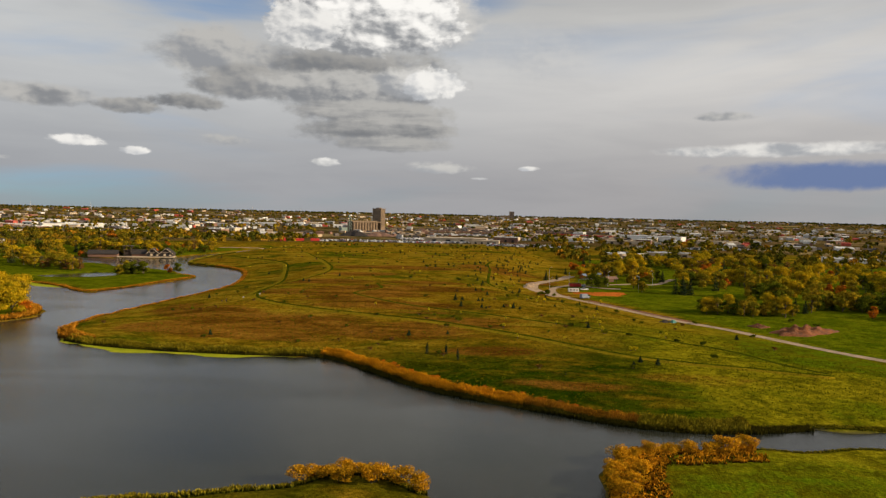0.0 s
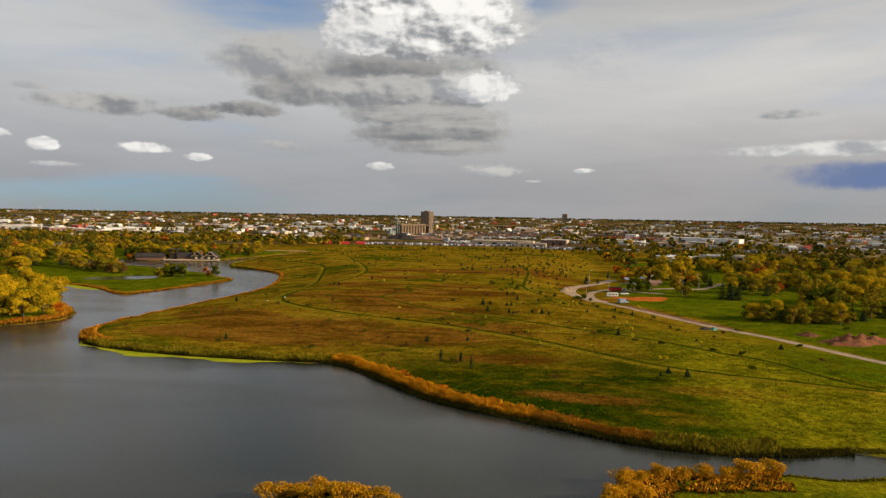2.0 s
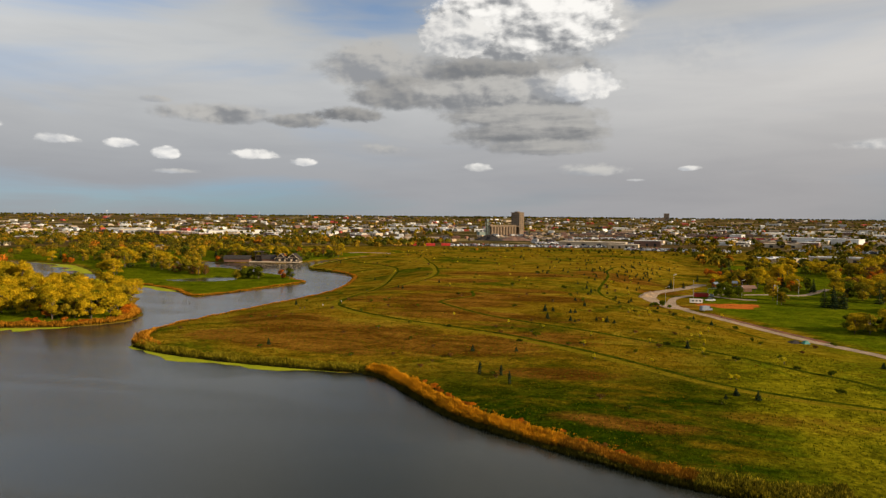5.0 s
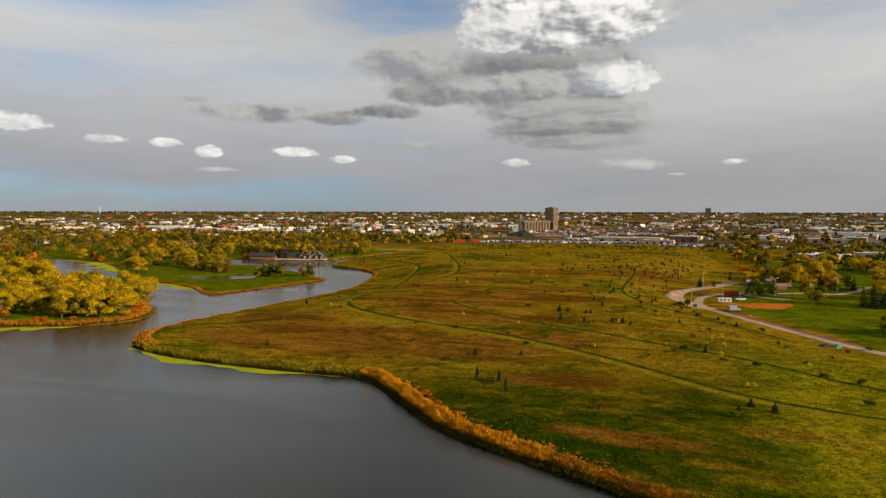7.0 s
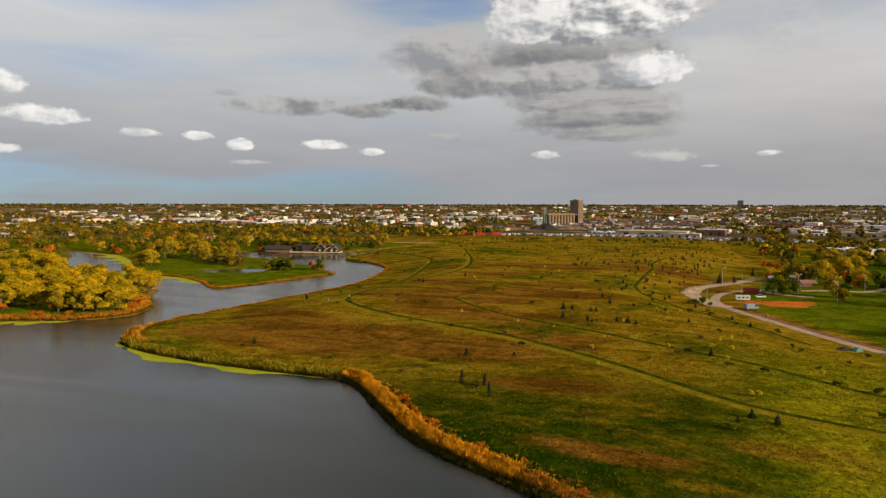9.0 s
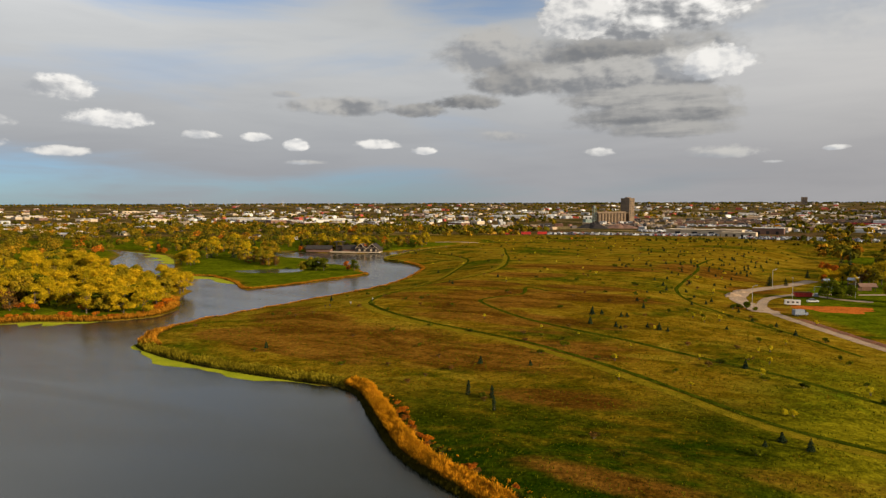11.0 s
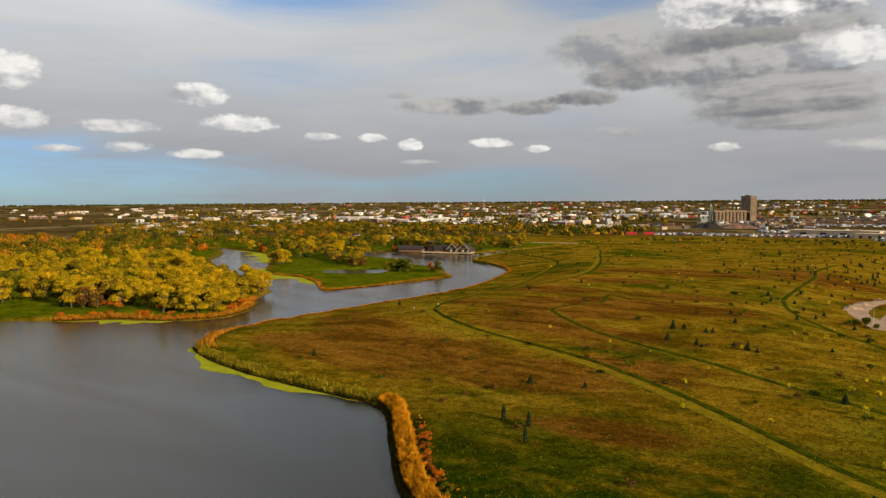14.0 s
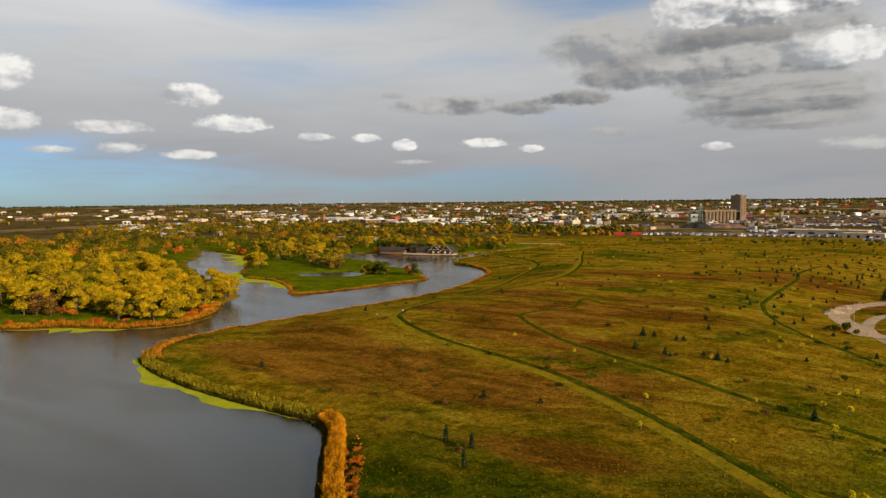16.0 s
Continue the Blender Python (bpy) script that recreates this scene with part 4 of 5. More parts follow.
tufts(42000, (-130, 128, 130, 400), GRASS_GREEN, 0.36, "green grass standing in the meadow", lambda x, y: on_field(x, y) & (rolling(x * 1.7, y * 1.7) < 0.35), gen_g)


def far_leaves(name, a, b, c, d):
    def paint(n, pos):
        t = n.put("ShaderNodeAttribute", attribute_name="tone").outputs["Fac"]
        isle = n.put("ShaderNodeNewGeometry").outputs["Random Per Island"]
        ramp = n.put("ShaderNodeValToRGB", {"Fac": t})
        e = ramp.color_ramp.elements
        e[0].position, e[0].color = 0.0, (*a, 1)
        e[1].position, e[1].color = 1.0, (*d, 1)
        for p, q in ((0.35, b), (0.75, c)):
            m = e.new(p)
            m.color = (*q, 1)
        g = n.ramp(isle, 0, 1, 0.6, 1.4)
        return n.mix(1.0, ramp.outputs[0], n.put("ShaderNodeCombineXYZ", {0: g, 1: g, 2: g}).outputs[0], "MULTIPLY")
    return material(name, paint, rough=1.0, spec=0.0)


FAR_LEAVES = far_leaves("far_leaves", (0.024, 0.030, 0.004), (0.078, 0.066, 0.005), (0.20, 0.115, 0.007), (0.30, 0.085, 0.008))


def woods(label, x, y, h, leaves, size, gen, warm_=0.5):
    """Many small crowns, too far off to count, in one mesh."""
    k = len(x)
    z = lookup(gz, x, y)
    d = gen.normal(size=(k, leaves, 3))
    d /= np.linalg.norm(d, axis=2, keepdims=True)
    d[:, :, 2] = np.abs(d[:, :, 2]) * 1.05 - 0.15
    r = h * gen.uniform(0.36, 0.52, k)
    rad = r[:, None, None] * gen.uniform(0.6, 1.05, (k, leaves, 1))
    c = np.stack([x, y, z + h * 0.5], 1)[:, None, :]
    pts = (c + d * rad * (1, 1, 1.05)).reshape(-1, 3)
    v, f = cards(pts, (d + gen.normal(size=d.shape) * 0.4).reshape(-1, 3), size, gen)
    me = mesh_from("woods", v, f, FAR_LEAVES)
    tone = np.clip(gen.beta(1.6, 2.4, k) * (0.7 + 0.6 * warm_) + 0.10 * np.sin(x * 0.02) * np.sin(y * 0.013), 0, 1)
    attribute(me, "tone", np.repeat(tone, leaves * 4))
    return tagged(new("woods", me), label, "woods", kind="stuff")

gen_w = np.random.default_rng(5)


def strewn(k, x0, y0, x1, y1):
    return gen_w.uniform(x0, x1, k), gen_w.uniform(y0, y1, k)


def keep_land(x, y, margin=4):
    m = lookup(gs, x, y) > margin
    return x[m], y[m]


wx_, wy_ = keep_land(*strewn(820, -1000, 470, -330, 900))
open_land = np.arctan2(wx_, wy_) < -0.97
wx_, wy_ = wx_[~open_land], wy_[~open_land]
woods("mixed autumn woods behind the golf course", wx_, wy_, gen_w.uniform(7, 13, len(wx_)), 110, 0.70, gen_w)
wx_, wy_ = keep_land(*strewn(260, -760, 240, -400, 470))
woods("yellow autumn woods west of the lake", wx_, wy_, gen_w.uniform(9, 14, len(wx_)), 140, 0.70, gen_w, 0.8)
wx_, wy_ = strewn(520, -800, 800, -190, 1000)
wx_, wy_ = wx_[np.arctan2(wx_, wy_) > -0.7], wy_[np.arctan2(wx_, wy_) > -0.7]
woods("belt of autumn trees before the town", wx_, wy_, gen_w.uniform(6, 12, len(wx_)), 34, 1.5, gen_w)
wx_, wy_ = strewn(520, 110, 560, 760, 860)
woods("belt of autumn trees beyond the park", wx_, wy_, gen_w.uniform(6, 11, len(wx_)), 36, 1.4, gen_w, 0.4)
wx_, wy_ = strewn(90, -160, 770, 130, 850)
woods("scrub behind the meadow", wx_, wy_, gen_w.uniform(2, 5, len(wx_)), 24, 0.9, gen_w, 0.3)
a_, d_ = np.radians(gen_w.uniform(-75, 45, 9600)), 950 + 3300 * gen_w.uniform(0, 1, 9600) ** 1.1
grown = (np.sin(a_ * 23 + d_ * 0.004) + np.sin(d_ * 0.011 + a_ * 9) + gen_w.normal(size=9600) * 0.7 > -0.1) & ~((np.abs(a_ + 0.06) < 0.13) & (d_ < 1750))
grown &= ~((d_ < 2300) & (gen_w.uniform(size=9600) < 0.28))
grown &= ~((a_ < -0.93) & (gen_w.uniform(size=9600) < 0.8))
a_, d_ = a_[grown], d_[grown]
woods("distant trees between the roofs of the town", np.sin(a_) * d_, np.cos(a_) * d_, gen_w.uniform(6, 12, len(a_)), 13, 2.5, gen_w, 0.35)
a_, d_ = np.radians(gen_w.uniform(-80, 50, 2600)), gen_w.uniform(3900, 4500, 2600)
woods("dark line of trees on the skyline", np.sin(a_) * d_, np.cos(a_) * d_, gen_w.uniform(2.5, 6, 2600), 9, 4.5, gen_w, -0.75)

# ---- buildings ----
CONCRETE = material("weathered_concrete", two_tone((0.15, 0.105, 0.066), (0.105, 0.075, 0.05), 0.12), rough=0.9, bump=0.2)
WHITE_METAL = material("white_sheet_metal", two_tone((0.50, 0.49, 0.465), (0.38, 0.37, 0.355), 0.05, fine=0.08), rough=0.55)
GREY_METAL = material("grey_roof", two_tone((0.40, 0.40, 0.40), (0.28, 0.28, 0.29), 0.05, fine=0.12), rough=0.6)
TAN_WALL = material("tan_wall", two_tone((0.42, 0.34, 0.24), (0.33, 0.26, 0.18), 0.08, fine=0.1))
BROWN_WALL = material("brown_wall", two_tone((0.16, 0.09, 0.06), (0.11, 0.06, 0.045), 0.1, fine=0.1))
DARK_TIMBER = material("dark_timber", two_tone((0.050, 0.036, 0.028), (0.030, 0.022, 0.018), 0.6))
DARK_ROOF = material("dark_shingles", two_tone((0.040, 0.034, 0.032), (0.028, 0.025, 0.024), 0.5), bump=0.3, bump_scale=3, spec=0.06)
RED_PAINT = material("red_paint", two_tone((0.42, 0.03, 0.02), (0.30, 0.025, 0.02), 0.2, fine=0.1), rough=0.5)
YELLOW_PAINT = material("yellow_paint", two_tone((0.60, 0.33, 0.03), (0.5, 0.26, 0.03), 0.2, fine=0.1), rough=0.5)
GREEN_PAINT = material("green_steel", two_tone((0.12, 0.16, 0.14), (0.09, 0.12, 0.11), 0.2), rough=0.6)
GLASS = material("dark_glass", two_tone((0.02, 0.022, 0.026), (0.03, 0.032, 0.036), 0.3, fine=0.1), rough=0.08, spec=0.6)
GRAVEL = material("pale_gravel", two_tone((0.27, 0.187, 0.118), (0.19, 0.132, 0.082), 0.25), rough=0.95, bump=0.4)
CLAY = material("red_clay", two_tone((0.15, 0.046, 0.010), (0.085, 0.030, 0.009), 0.25), rough=0.95, bump=0.9, bump_scale=1.0)
RED_CLAY = material("orange_clay", two_tone((0.36, 0.10, 0.015), (0.26, 0.07, 0.012), 0.25), rough=1.0, bump=0.9, bump_scale=1.0, spec=0.0)
ALGAE = material("green_algae", two_tone((0.25, 0.25, 0.010), (0.18, 0.20, 0.008), 0.15, fine=0.2), rough=0.95, spec=0.02)


def block(x0, y0, z0, x1, y1, z1):
    v = np.array([(x, y, z) for z in (z0, z1) for y in (y0, y1) for x in (x0, x1)], float)
    return v, np.array([(0, 2, 3, 1), (4, 5, 7, 6), (0, 1, 5, 4), (2, 6, 7, 3), (0, 4, 6, 2), (1, 3, 7, 5)])


def gable(x0, x1, y0, y1, z0, rise, over=0.4, thick=0.25):
    """A gabled roof of two slabs, ridge along x."""
    ym = (y0 + y1) / 2
    a, b = (x0 - over, x1 + over)
    out = []
    for ye in (y0 - over, y1 + over):
        drop = -over * rise / (ym - y0)
        v = np.array([(x, y, z + t) for x in (a, b) for y, z in ((ye, z0 + drop), (ym, z0 + rise)) for t in (0, thick)])
        f = np.array([(0, 4, 6, 2), (1, 3, 7, 5), (0, 1, 5, 4), (2, 6, 7, 3), (0, 2, 3, 1), (4, 5, 7, 6)])
        out.append((v, f if ye < ym else f[:, ::-1]))
    return merge(out)


def gable_wall(x0, x1, y0, y1, z0, z1, rise):
    """Walls with pointed ends under a gabled roof."""
    v, f = block(x0, y0, z0, x1, y1, z1)
    ym = (y0 + y1) / 2
    e = np.array([(x0, y0, z1), (x0, y1, z1), (x0, ym, z1 + rise), (x1, y0, z1), (x1, y1, z1), (x1, ym, z1 + rise)])
    return np.concatenate([v, e]), np.concatenate([f, [(8, 9, 10, 10), (12, 11, 13, 13), (8, 10, 13, 11), (10, 9, 12, 13)]])


def clean(me):
    bm = bmesh.new()
    bm.from_mesh(me)
    bmesh.ops.dissolve_degenerate(bm, edges=bm.edges, dist=1e-5)
    bmesh.ops.recalc_face_normals(bm, faces=bm.faces)
    bm.to_mesh(me)
    bm.free()
    return me


def solid(name, vf, mat, parent, label="", smooth=False):
    return part(name, clean(mesh_from(name, vf[0], vf[1], mat, smooth)), parent, label)


def stand(ob, x, y, turn=0.0, lift=-0.15, s=1.0):
    ob.matrix_basis = Matrix.LocRotScale((x, y, float(lookup(gz, x, y)) + lift), Euler((0, 0, radians(turn))), (s, s, s))
    return ob


def silo(r, h, sides=14):
    v, f = tube([(0, 0, 0), (0, 0, h)], (r, r), sides)
    return v, f


# the old concrete grain elevator
elevator = tagged(new("grain_elevator"), "tall concrete grain elevator with a row of silos", "grain elevator")
me_silo = clean(mesh_from("silo", *silo(3.75, 19.5, 16), CONCRETE, True))
for row in range(3):
    for i in range(9):
        ob = part("silo", me_silo, elevator)
        ob.matrix_basis = pose(-55 + 7.3 * i, 3.8 + 7.0 * row, 0)
solid("gallery", merge([block(-59.5, -0.6, 19.5, 13.6, 22.0, 21.0), block(-57, 6, 21.0, 13.6, 13, 23.2)]), CONCRETE, elevator, "flat concrete gallery roof")
tower = solid("workhouse", merge([block(13.6, 0, -0.5, 25.6, 27.7, 48.0), block(13.2, -0.4, 48.0, 26.0, 28.1, 49.2), block(15, 8, 49.2, 22, 18, 51)]), CONCRETE, elevator, "square concrete tower")
me_win = clean(mesh_from("window", *block(-0.8, -0.12, 0, 0.8, 0.12, 2.0), GLASS))
for k in range(7):
    for j in range(2):
        ob = part("window", me_win, tower)
        ob.matrix_basis = pose(16.5 + 5.6 * j, -0.03, 14 + 4.6 * k)
    for j in range(4):
        ob = part("window", me_win, tower)
        ob.matrix_basis = pose(13.57, 4 + 6.4 * j, 14 + 4.6 * k, 0, 0, 90)
leg = solid("leg_tower", merge([block(x, y, 0, x + 0.7, y + 0.7, 30) for x in (-67, -62) for y in (3, 8)] + [block(-67, 3, z, -61.3, 8.7, z + 0.5) for z in (6, 12, 18, 24, 30)] + [block(-66, 4, 30.5, -62.5, 7.5, 35)]), GREEN_PAINT, elevator, "green steel lift tower")
solid("side_shed", block(-83, 6, -1, -68, 16, 9), GREEN_PAINT, elevator, "pale green metal shed")
stand(elevator, -143, 1398, 45)

# lodge on the far shore
lodge = tagged(new("lakeside_lodge"), "dark timber lodge with twin gables and a lookout by the lake", "lodge")
solid("wall", block(-46, 0, 0, -23, 9, 2.9), BROWN_WALL, lodge, "brown boarded wing")
solid("roof", gable(-46, -23, 0, 9, 2.9, 2.6, 0.7), DARK_ROOF, lodge)
solid("lookout", merge([block(-18.5, 2, 0, -18, 2.5, 9), block(-13, 2, 0, -12.5, 2.5, 9), block(-18.5, 6, 0, -18, 6.5, 9), block(-13, 6, 0, -12.5, 6.5, 9), block(-19, 1.5, 5.6, -12, 7, 5.9), block(-19.5, 1, 9, -11.5, 7.5, 9.5), block(-17.5, 3, 0, -13.5, 6, 5.6)]), DARK_TIMBER, lodge, "open timber lookout tower")
solid("terrace", block(-23, -2.5, 0.0, 22, 9, 0.7), TAN_WALL, lodge, "pale terrace")
solid("middle_wall", block(-12, 1, 0.7, -1, 9, 3.0), BROWN_WALL, lodge)
solid("middle_roof", gable(-12, -1, 1, 9, 3.0, 3.2, 0.6), DARK_ROOF, lodge)
for k, x0 in enumerate((0, 10.5)):
    v, f = gable_wall(0, 14, 0, 10, 0.7, 3.4, 4.2)
    turned = np.stack([x0 + v[:, 1], v[:, 0] - 0.5, v[:, 2]], 1)
    solid("gable_wall", (turned, f), DARK_TIMBER, lodge)
    v, f = gable(0, 14, 0, 10, 3.4, 4.2, 0.8)
    solid("gable_roof", (np.stack([x0 + v[:, 1], v[:, 0] - 0.5, v[:, 2]], 1), f), DARK_ROOF, lodge)
    trim = []
    for sgn in (-1, 1):
        p, q = np.array((x0 + 5 + sgn * 5.6, -1.5, 2.95)), np.array((x0 + 5, -1.5, 7.7))
        trim.append(tube([p, q], (0.17, 0.17), 4))
    trim.append(tube([(x0 + 1.2, -1.4, 4.4), (x0 + 8.8, -1.4, 4.4)], (0.12, 0.12), 4))
    solid("gable_trim", merge(trim), TAN_WALL, lodge, "cream painted gable trim")
    for j in range(4):
        solid("window", block(x0 + 0.8 + 2.3 * j, -0.62, 1.2, x0 + 2.5 + 2.3 * j, -0.5, 3.0), TAN_WALL if j % 2 else GLASS, lodge)
stand(lodge, -250, 559, 12)


def warehouse(kind, label, mat_wall, mat_roof, w_, d_, h_, doors=3, pitched=False):
    b = tagged(new(kind), label, "building")
    if pitched:
        solid("wall", gable_wall(-w_ / 2, w_ / 2, -d_ / 2, d_ / 2, -1, h_, d_ * 0.16), mat_wall, b)
        solid("roof", gable(-w_ / 2, w_ / 2, -d_ / 2, d_ / 2, h_ + 0.02, d_ * 0.16), mat_roof, b)
    else:
        solid("wall", block(-w_ / 2, -d_ / 2, -1, w_ / 2, d_ / 2, h_), mat_wall, b)
        solid("roof", merge([block(-w_ / 2 - 0.3, -d_ / 2 - 0.3, h_, w_ / 2 + 0.3, d_ / 2 + 0.3, h_ + 0.5), block(-w_ / 5, -1.5, h_ + 0.5, -w_ / 5 + 3, 1.5, h_ + 1.8), block(w_ / 5, -2, h_ + 0.5, w_ / 5 + 4, 1, h_ + 1.6)]), mat_roof, b)
    for i in range(doors):
        x = -w_ / 2 + w_ * (i + 0.7) / (doors + 0.4)
        solid("door", block(x - 1.8, -d_ / 2 - 0.12, 0, x + 1.8, -d_ / 2 + 0.05, min(3.8, h_ * 0.75)), GLASS, b)
    return b


BLOCKS = [warehouse("warehouse", "white metal-clad warehouse with dark doors", WHITE_METAL, WHITE_METAL, 42, 22, 7, 4),
          warehouse("warehouse", "tan industrial building with grey roof", TAN_WALL, GREY_METAL, 34, 20, 6, 3),
          warehouse("warehouse", "tan low flat-roofed industrial building", TAN_WALL, TAN_WALL, 48, 18, 6, 4),
          warehouse("warehouse", "brown brick works with a pale roof", BROWN_WALL, WHITE_METAL, 36, 20, 7, 3),
          warehouse("metal_shed", "white metal shed with pitched roof", WHITE_METAL, WHITE_METAL, 22, 14, 5, 2, True),
          warehouse("house", "small house with a dark pitched roof", WHITE_METAL, DARK_ROOF, 12, 9, 4, 2, True),
          warehouse("house", "tan house with a grey pitched roof", TAN_WALL, GREY_METAL, 13, 9, 4.5, 2, True)]
raised = set()


def raise_block(i, x, y, turn, s=(1, 1, 1), group="buildings of the town"):
    proto = BLOCKS[i]
    z = float(lookup(gz, x, y)) - 0.1
    m = Matrix.LocRotScale((x, y, z), Euler((0, 0, radians(turn))), None)
    if i not in raised:
        raised.add(i)
        proto.matrix_basis = m
        proto["group"] = group
        return proto
    ob = copy_thing(proto, m)
    ob.scale = s
    ob["group"] = group
    return ob


gen_b = np.random.default_rng(31)
for i in range(540):
    a = math.radians(gen_b.uniform(-70, 42))
    d = 1080 + 2300 * gen_b.uniform() ** 1.6
    x, y = math.sin(a) * d, math.cos(a) * d
    if a < -0.95 and d < 2000 or abs(a + 0.07) < 0.15 and d < 1700 or (a > 0.55 and d < 1500):
        continue
    kind = int(gen_b.choice(7, p=(0.12, 0.18, 0.18, 0.14, 0.10, 0.14, 0.14)))
    raise_block(kind, x, y, float(gen_b.choice((-20, -20, 70, 10))) + gen_b.normal() * 4, (gen_b.uniform(0.4, 1.4), gen_b.uniform(0.6, 1.2), gen_b.uniform(0.6, 1.1)))
for i, x, y, t_, s in ((0, -690, 1262, 40, (3.1, 1.4, 1.0)), (0, -470, 1045, 8, (2.0, 0.9, 0.7)), (4, -281, 1002, 10, (1.3, 1.2, 1.1)), (2, 20, 985, -8, (1.9, 1.7, 1.0)), (2, 60, 930, -8, (0.8, 1.0, 0.8)), (3, 95, 1000, -8, (1.0, 1.0, 1.1)),
                       (0, 389, 1240, -38, (2.8, 1.2, 1.2)), (1, 190, 690, 30, (1.2, 1.2, 0.8)), (1, 255, 740, -10, (1.4, 1.0, 0.7)), (0, 410, 665, -20, (1.1, 1.2, 0.8)), (1, 450, 640, -20, (1.0, 1.4, 0.8)), (0, -1010, 1330, 10, (2.2, 1, 1)), (5, -465, 690, 20, (1, 1, 1)), (5, -420, 700, -30, (1.2, 1, 1)), (6, -720, 640, 15, (1, 1, 0.9)), (6, -700, 660, 10, (1, 1, 0.9)), (6, -745, 655, 0, (1, 1, 0.9)), (6, -760, 690, 0, (1, 1, 0.9)), (6, -690, 700, 0, (1, 1, 0.9))):
    raise_block(i, x, y, t_, s)
# distant high block on the skyline
high = tagged(new("tower_block"), "distant grey high-rise with a lower wing", "building")
solid("wall", block(-13, -8, -2, 13, 8, 38), CONCRETE, high)
solid("wing", block(-60, -8, -2, -13.1, 8, 14), CONCRETE, high)
for k in range(8):
    solid("window", block(-11, -8.1, 3 + 4.2 * k, 11, -7.95, 5 + 4.2 * k), GLASS, high)
stand(high, 372, 3700, 0)


def wagons(label, mat, x0, y0, x1, y1, k, w_=15.0, h_=3.8):
    """A standing row of rail wagons."""
    gen = np.random.default_rng(k)
    ob = None
    for i in range(k):
        t = i / (k - 1)
        x, y = x0 + (x1 - x0) * t, y0 + (y1 - y0) * t
        turn = math.degrees(math.atan2(y1 - y0, x1 - x0))
        if ob is None:
            ob = tagged(new("rail_wagon"), label, "rail wagon", "standing wagons")
            solid("body", block(-w_ / 2, -1.5, 1.0, w_ / 2, 1.5, h_), mat, ob)
            for sx in (-0.35, 0.35):
                solid("bogie", block(w_ * sx - 1.2, -1.1, 0.0, w_ * sx + 1.2, 1.1, 1.0), DARK_TIMBER, ob)
            first = stand(ob, x, y, turn, 0)
        else:
            copy_thing(first, Matrix.LocRotScale((x, y, float(lookup(gz, x, y))), Euler((0, 0, radians(turn))), None))


wagons("dark rail hopper wagon", DARK_TIMBER, -20, 1470, 330, 1500, 20)
wagons("dark rail box wagon", DARK_TIMBER, 0, 1560, 420, 1590, 24)
wagons("red steel railway box wagon", RED_PAINT, 246, 1434, 347, 1331, 10)
wagons("red steel freight container wagon", RED_PAINT, 425, 1232, 520, 1128, 9)
wagons("red box haulage trailer", RED_PAINT, -212, 884, -172, 893, 3, 12, 4.2)
wagons("yellow box haulage trailer", YELLOW_PAINT, -236, 882, -220, 885, 2, 11, 4.0)


def car_lot(label, x0, y0, x1, y1, rows, per, gen):
    """Rows of parked cars too small and many to count, each with body and cabin."""
    pieces, tone = [], []
    u = np.array((x1 - x0, y1 - y0), float)
    u /= np.hypot(*u)
    n = np.array((-u[1], u[0]))
    body = merge([block(-2.2, -0.9, 0.25, 2.2, 0.9, 0.95), block(-1.2, -0.8, 0.95, 1.1, 0.8, 1.55)])
    for r in range(rows):
        for i in range(per):
            if gen.uniform() < 0.15:
                continue
            p = np.array((x0, y0)) + u * (i + gen.normal() * 0.1) * np.hypot(x1 - x0, y1 - y0) / per + n * r * 7.5
            z = float(lookup(gz, *p))
            v = body[0].copy()
            xy = v[:, :1] * n + v[:, 1:2] * u
            pieces.append((np.concatenate([xy * gen.uniform(0.9, 1.5) + p, v[:, 2:] * gen.uniform(0.9, 1.6) + z], 1), body[1]))
            tone += [gen.uniform()] * 16
    me = mesh_from("parked_cars", *merge(pieces), CARS)
    attribute(me, "tone", tone)
    return tagged(new("parked_cars", me), label, "parked cars", kind="stuff")


def car_paint(n, pos):
    r = n.put("ShaderNodeValToRGB", {"Fac": n.put("ShaderNodeAttribute", attribute_name="tone").outputs["Fac"]})
    r.color_ramp.interpolation = "CONSTANT"
    e = r.color_ramp.elements
    e[0].color, e[1].position, e[1].color = (0.03, 0.03, 0.035, 1), 0.42, (0.45, 0.45, 0.45, 1)
    for p, q in ((0.55, (0.20, 0.21, 0.23)), (0.7, (0.05, 0.07, 0.12)), (0.8, (0.25, 0.03, 0.02)), (0.87, (0.75, 0.74, 0.72))):
        e.new(p).color = (*q, 1)
    return r.outputs[0]


CARS = material("car_paint", car_paint, rough=0.3, spec=0.5)
gen_c = np.random.default_rng(9)
car_lot("long rows of parked cars and scrap behind the meadow", -170, 905, 40, 935, 5, 70, gen_c)
car_lot("rows of cars parked in a yard", 60, 880, 190, 850, 6, 40, gen_c)
car_lot("yard full of old parked cars", -60, 1010, 130, 1060, 8, 56, gen_c)
car_lot("yard full of parked cars by the long shed", 260, 910, 420, 880, 6, 46, gen_c)
car_lot("far yard of parked cars", -20, 1260, 160, 1280, 10, 50, gen_c)
car_lot("parked cars in town", -640, 1100, -420, 1130, 3, 50, gen_c)


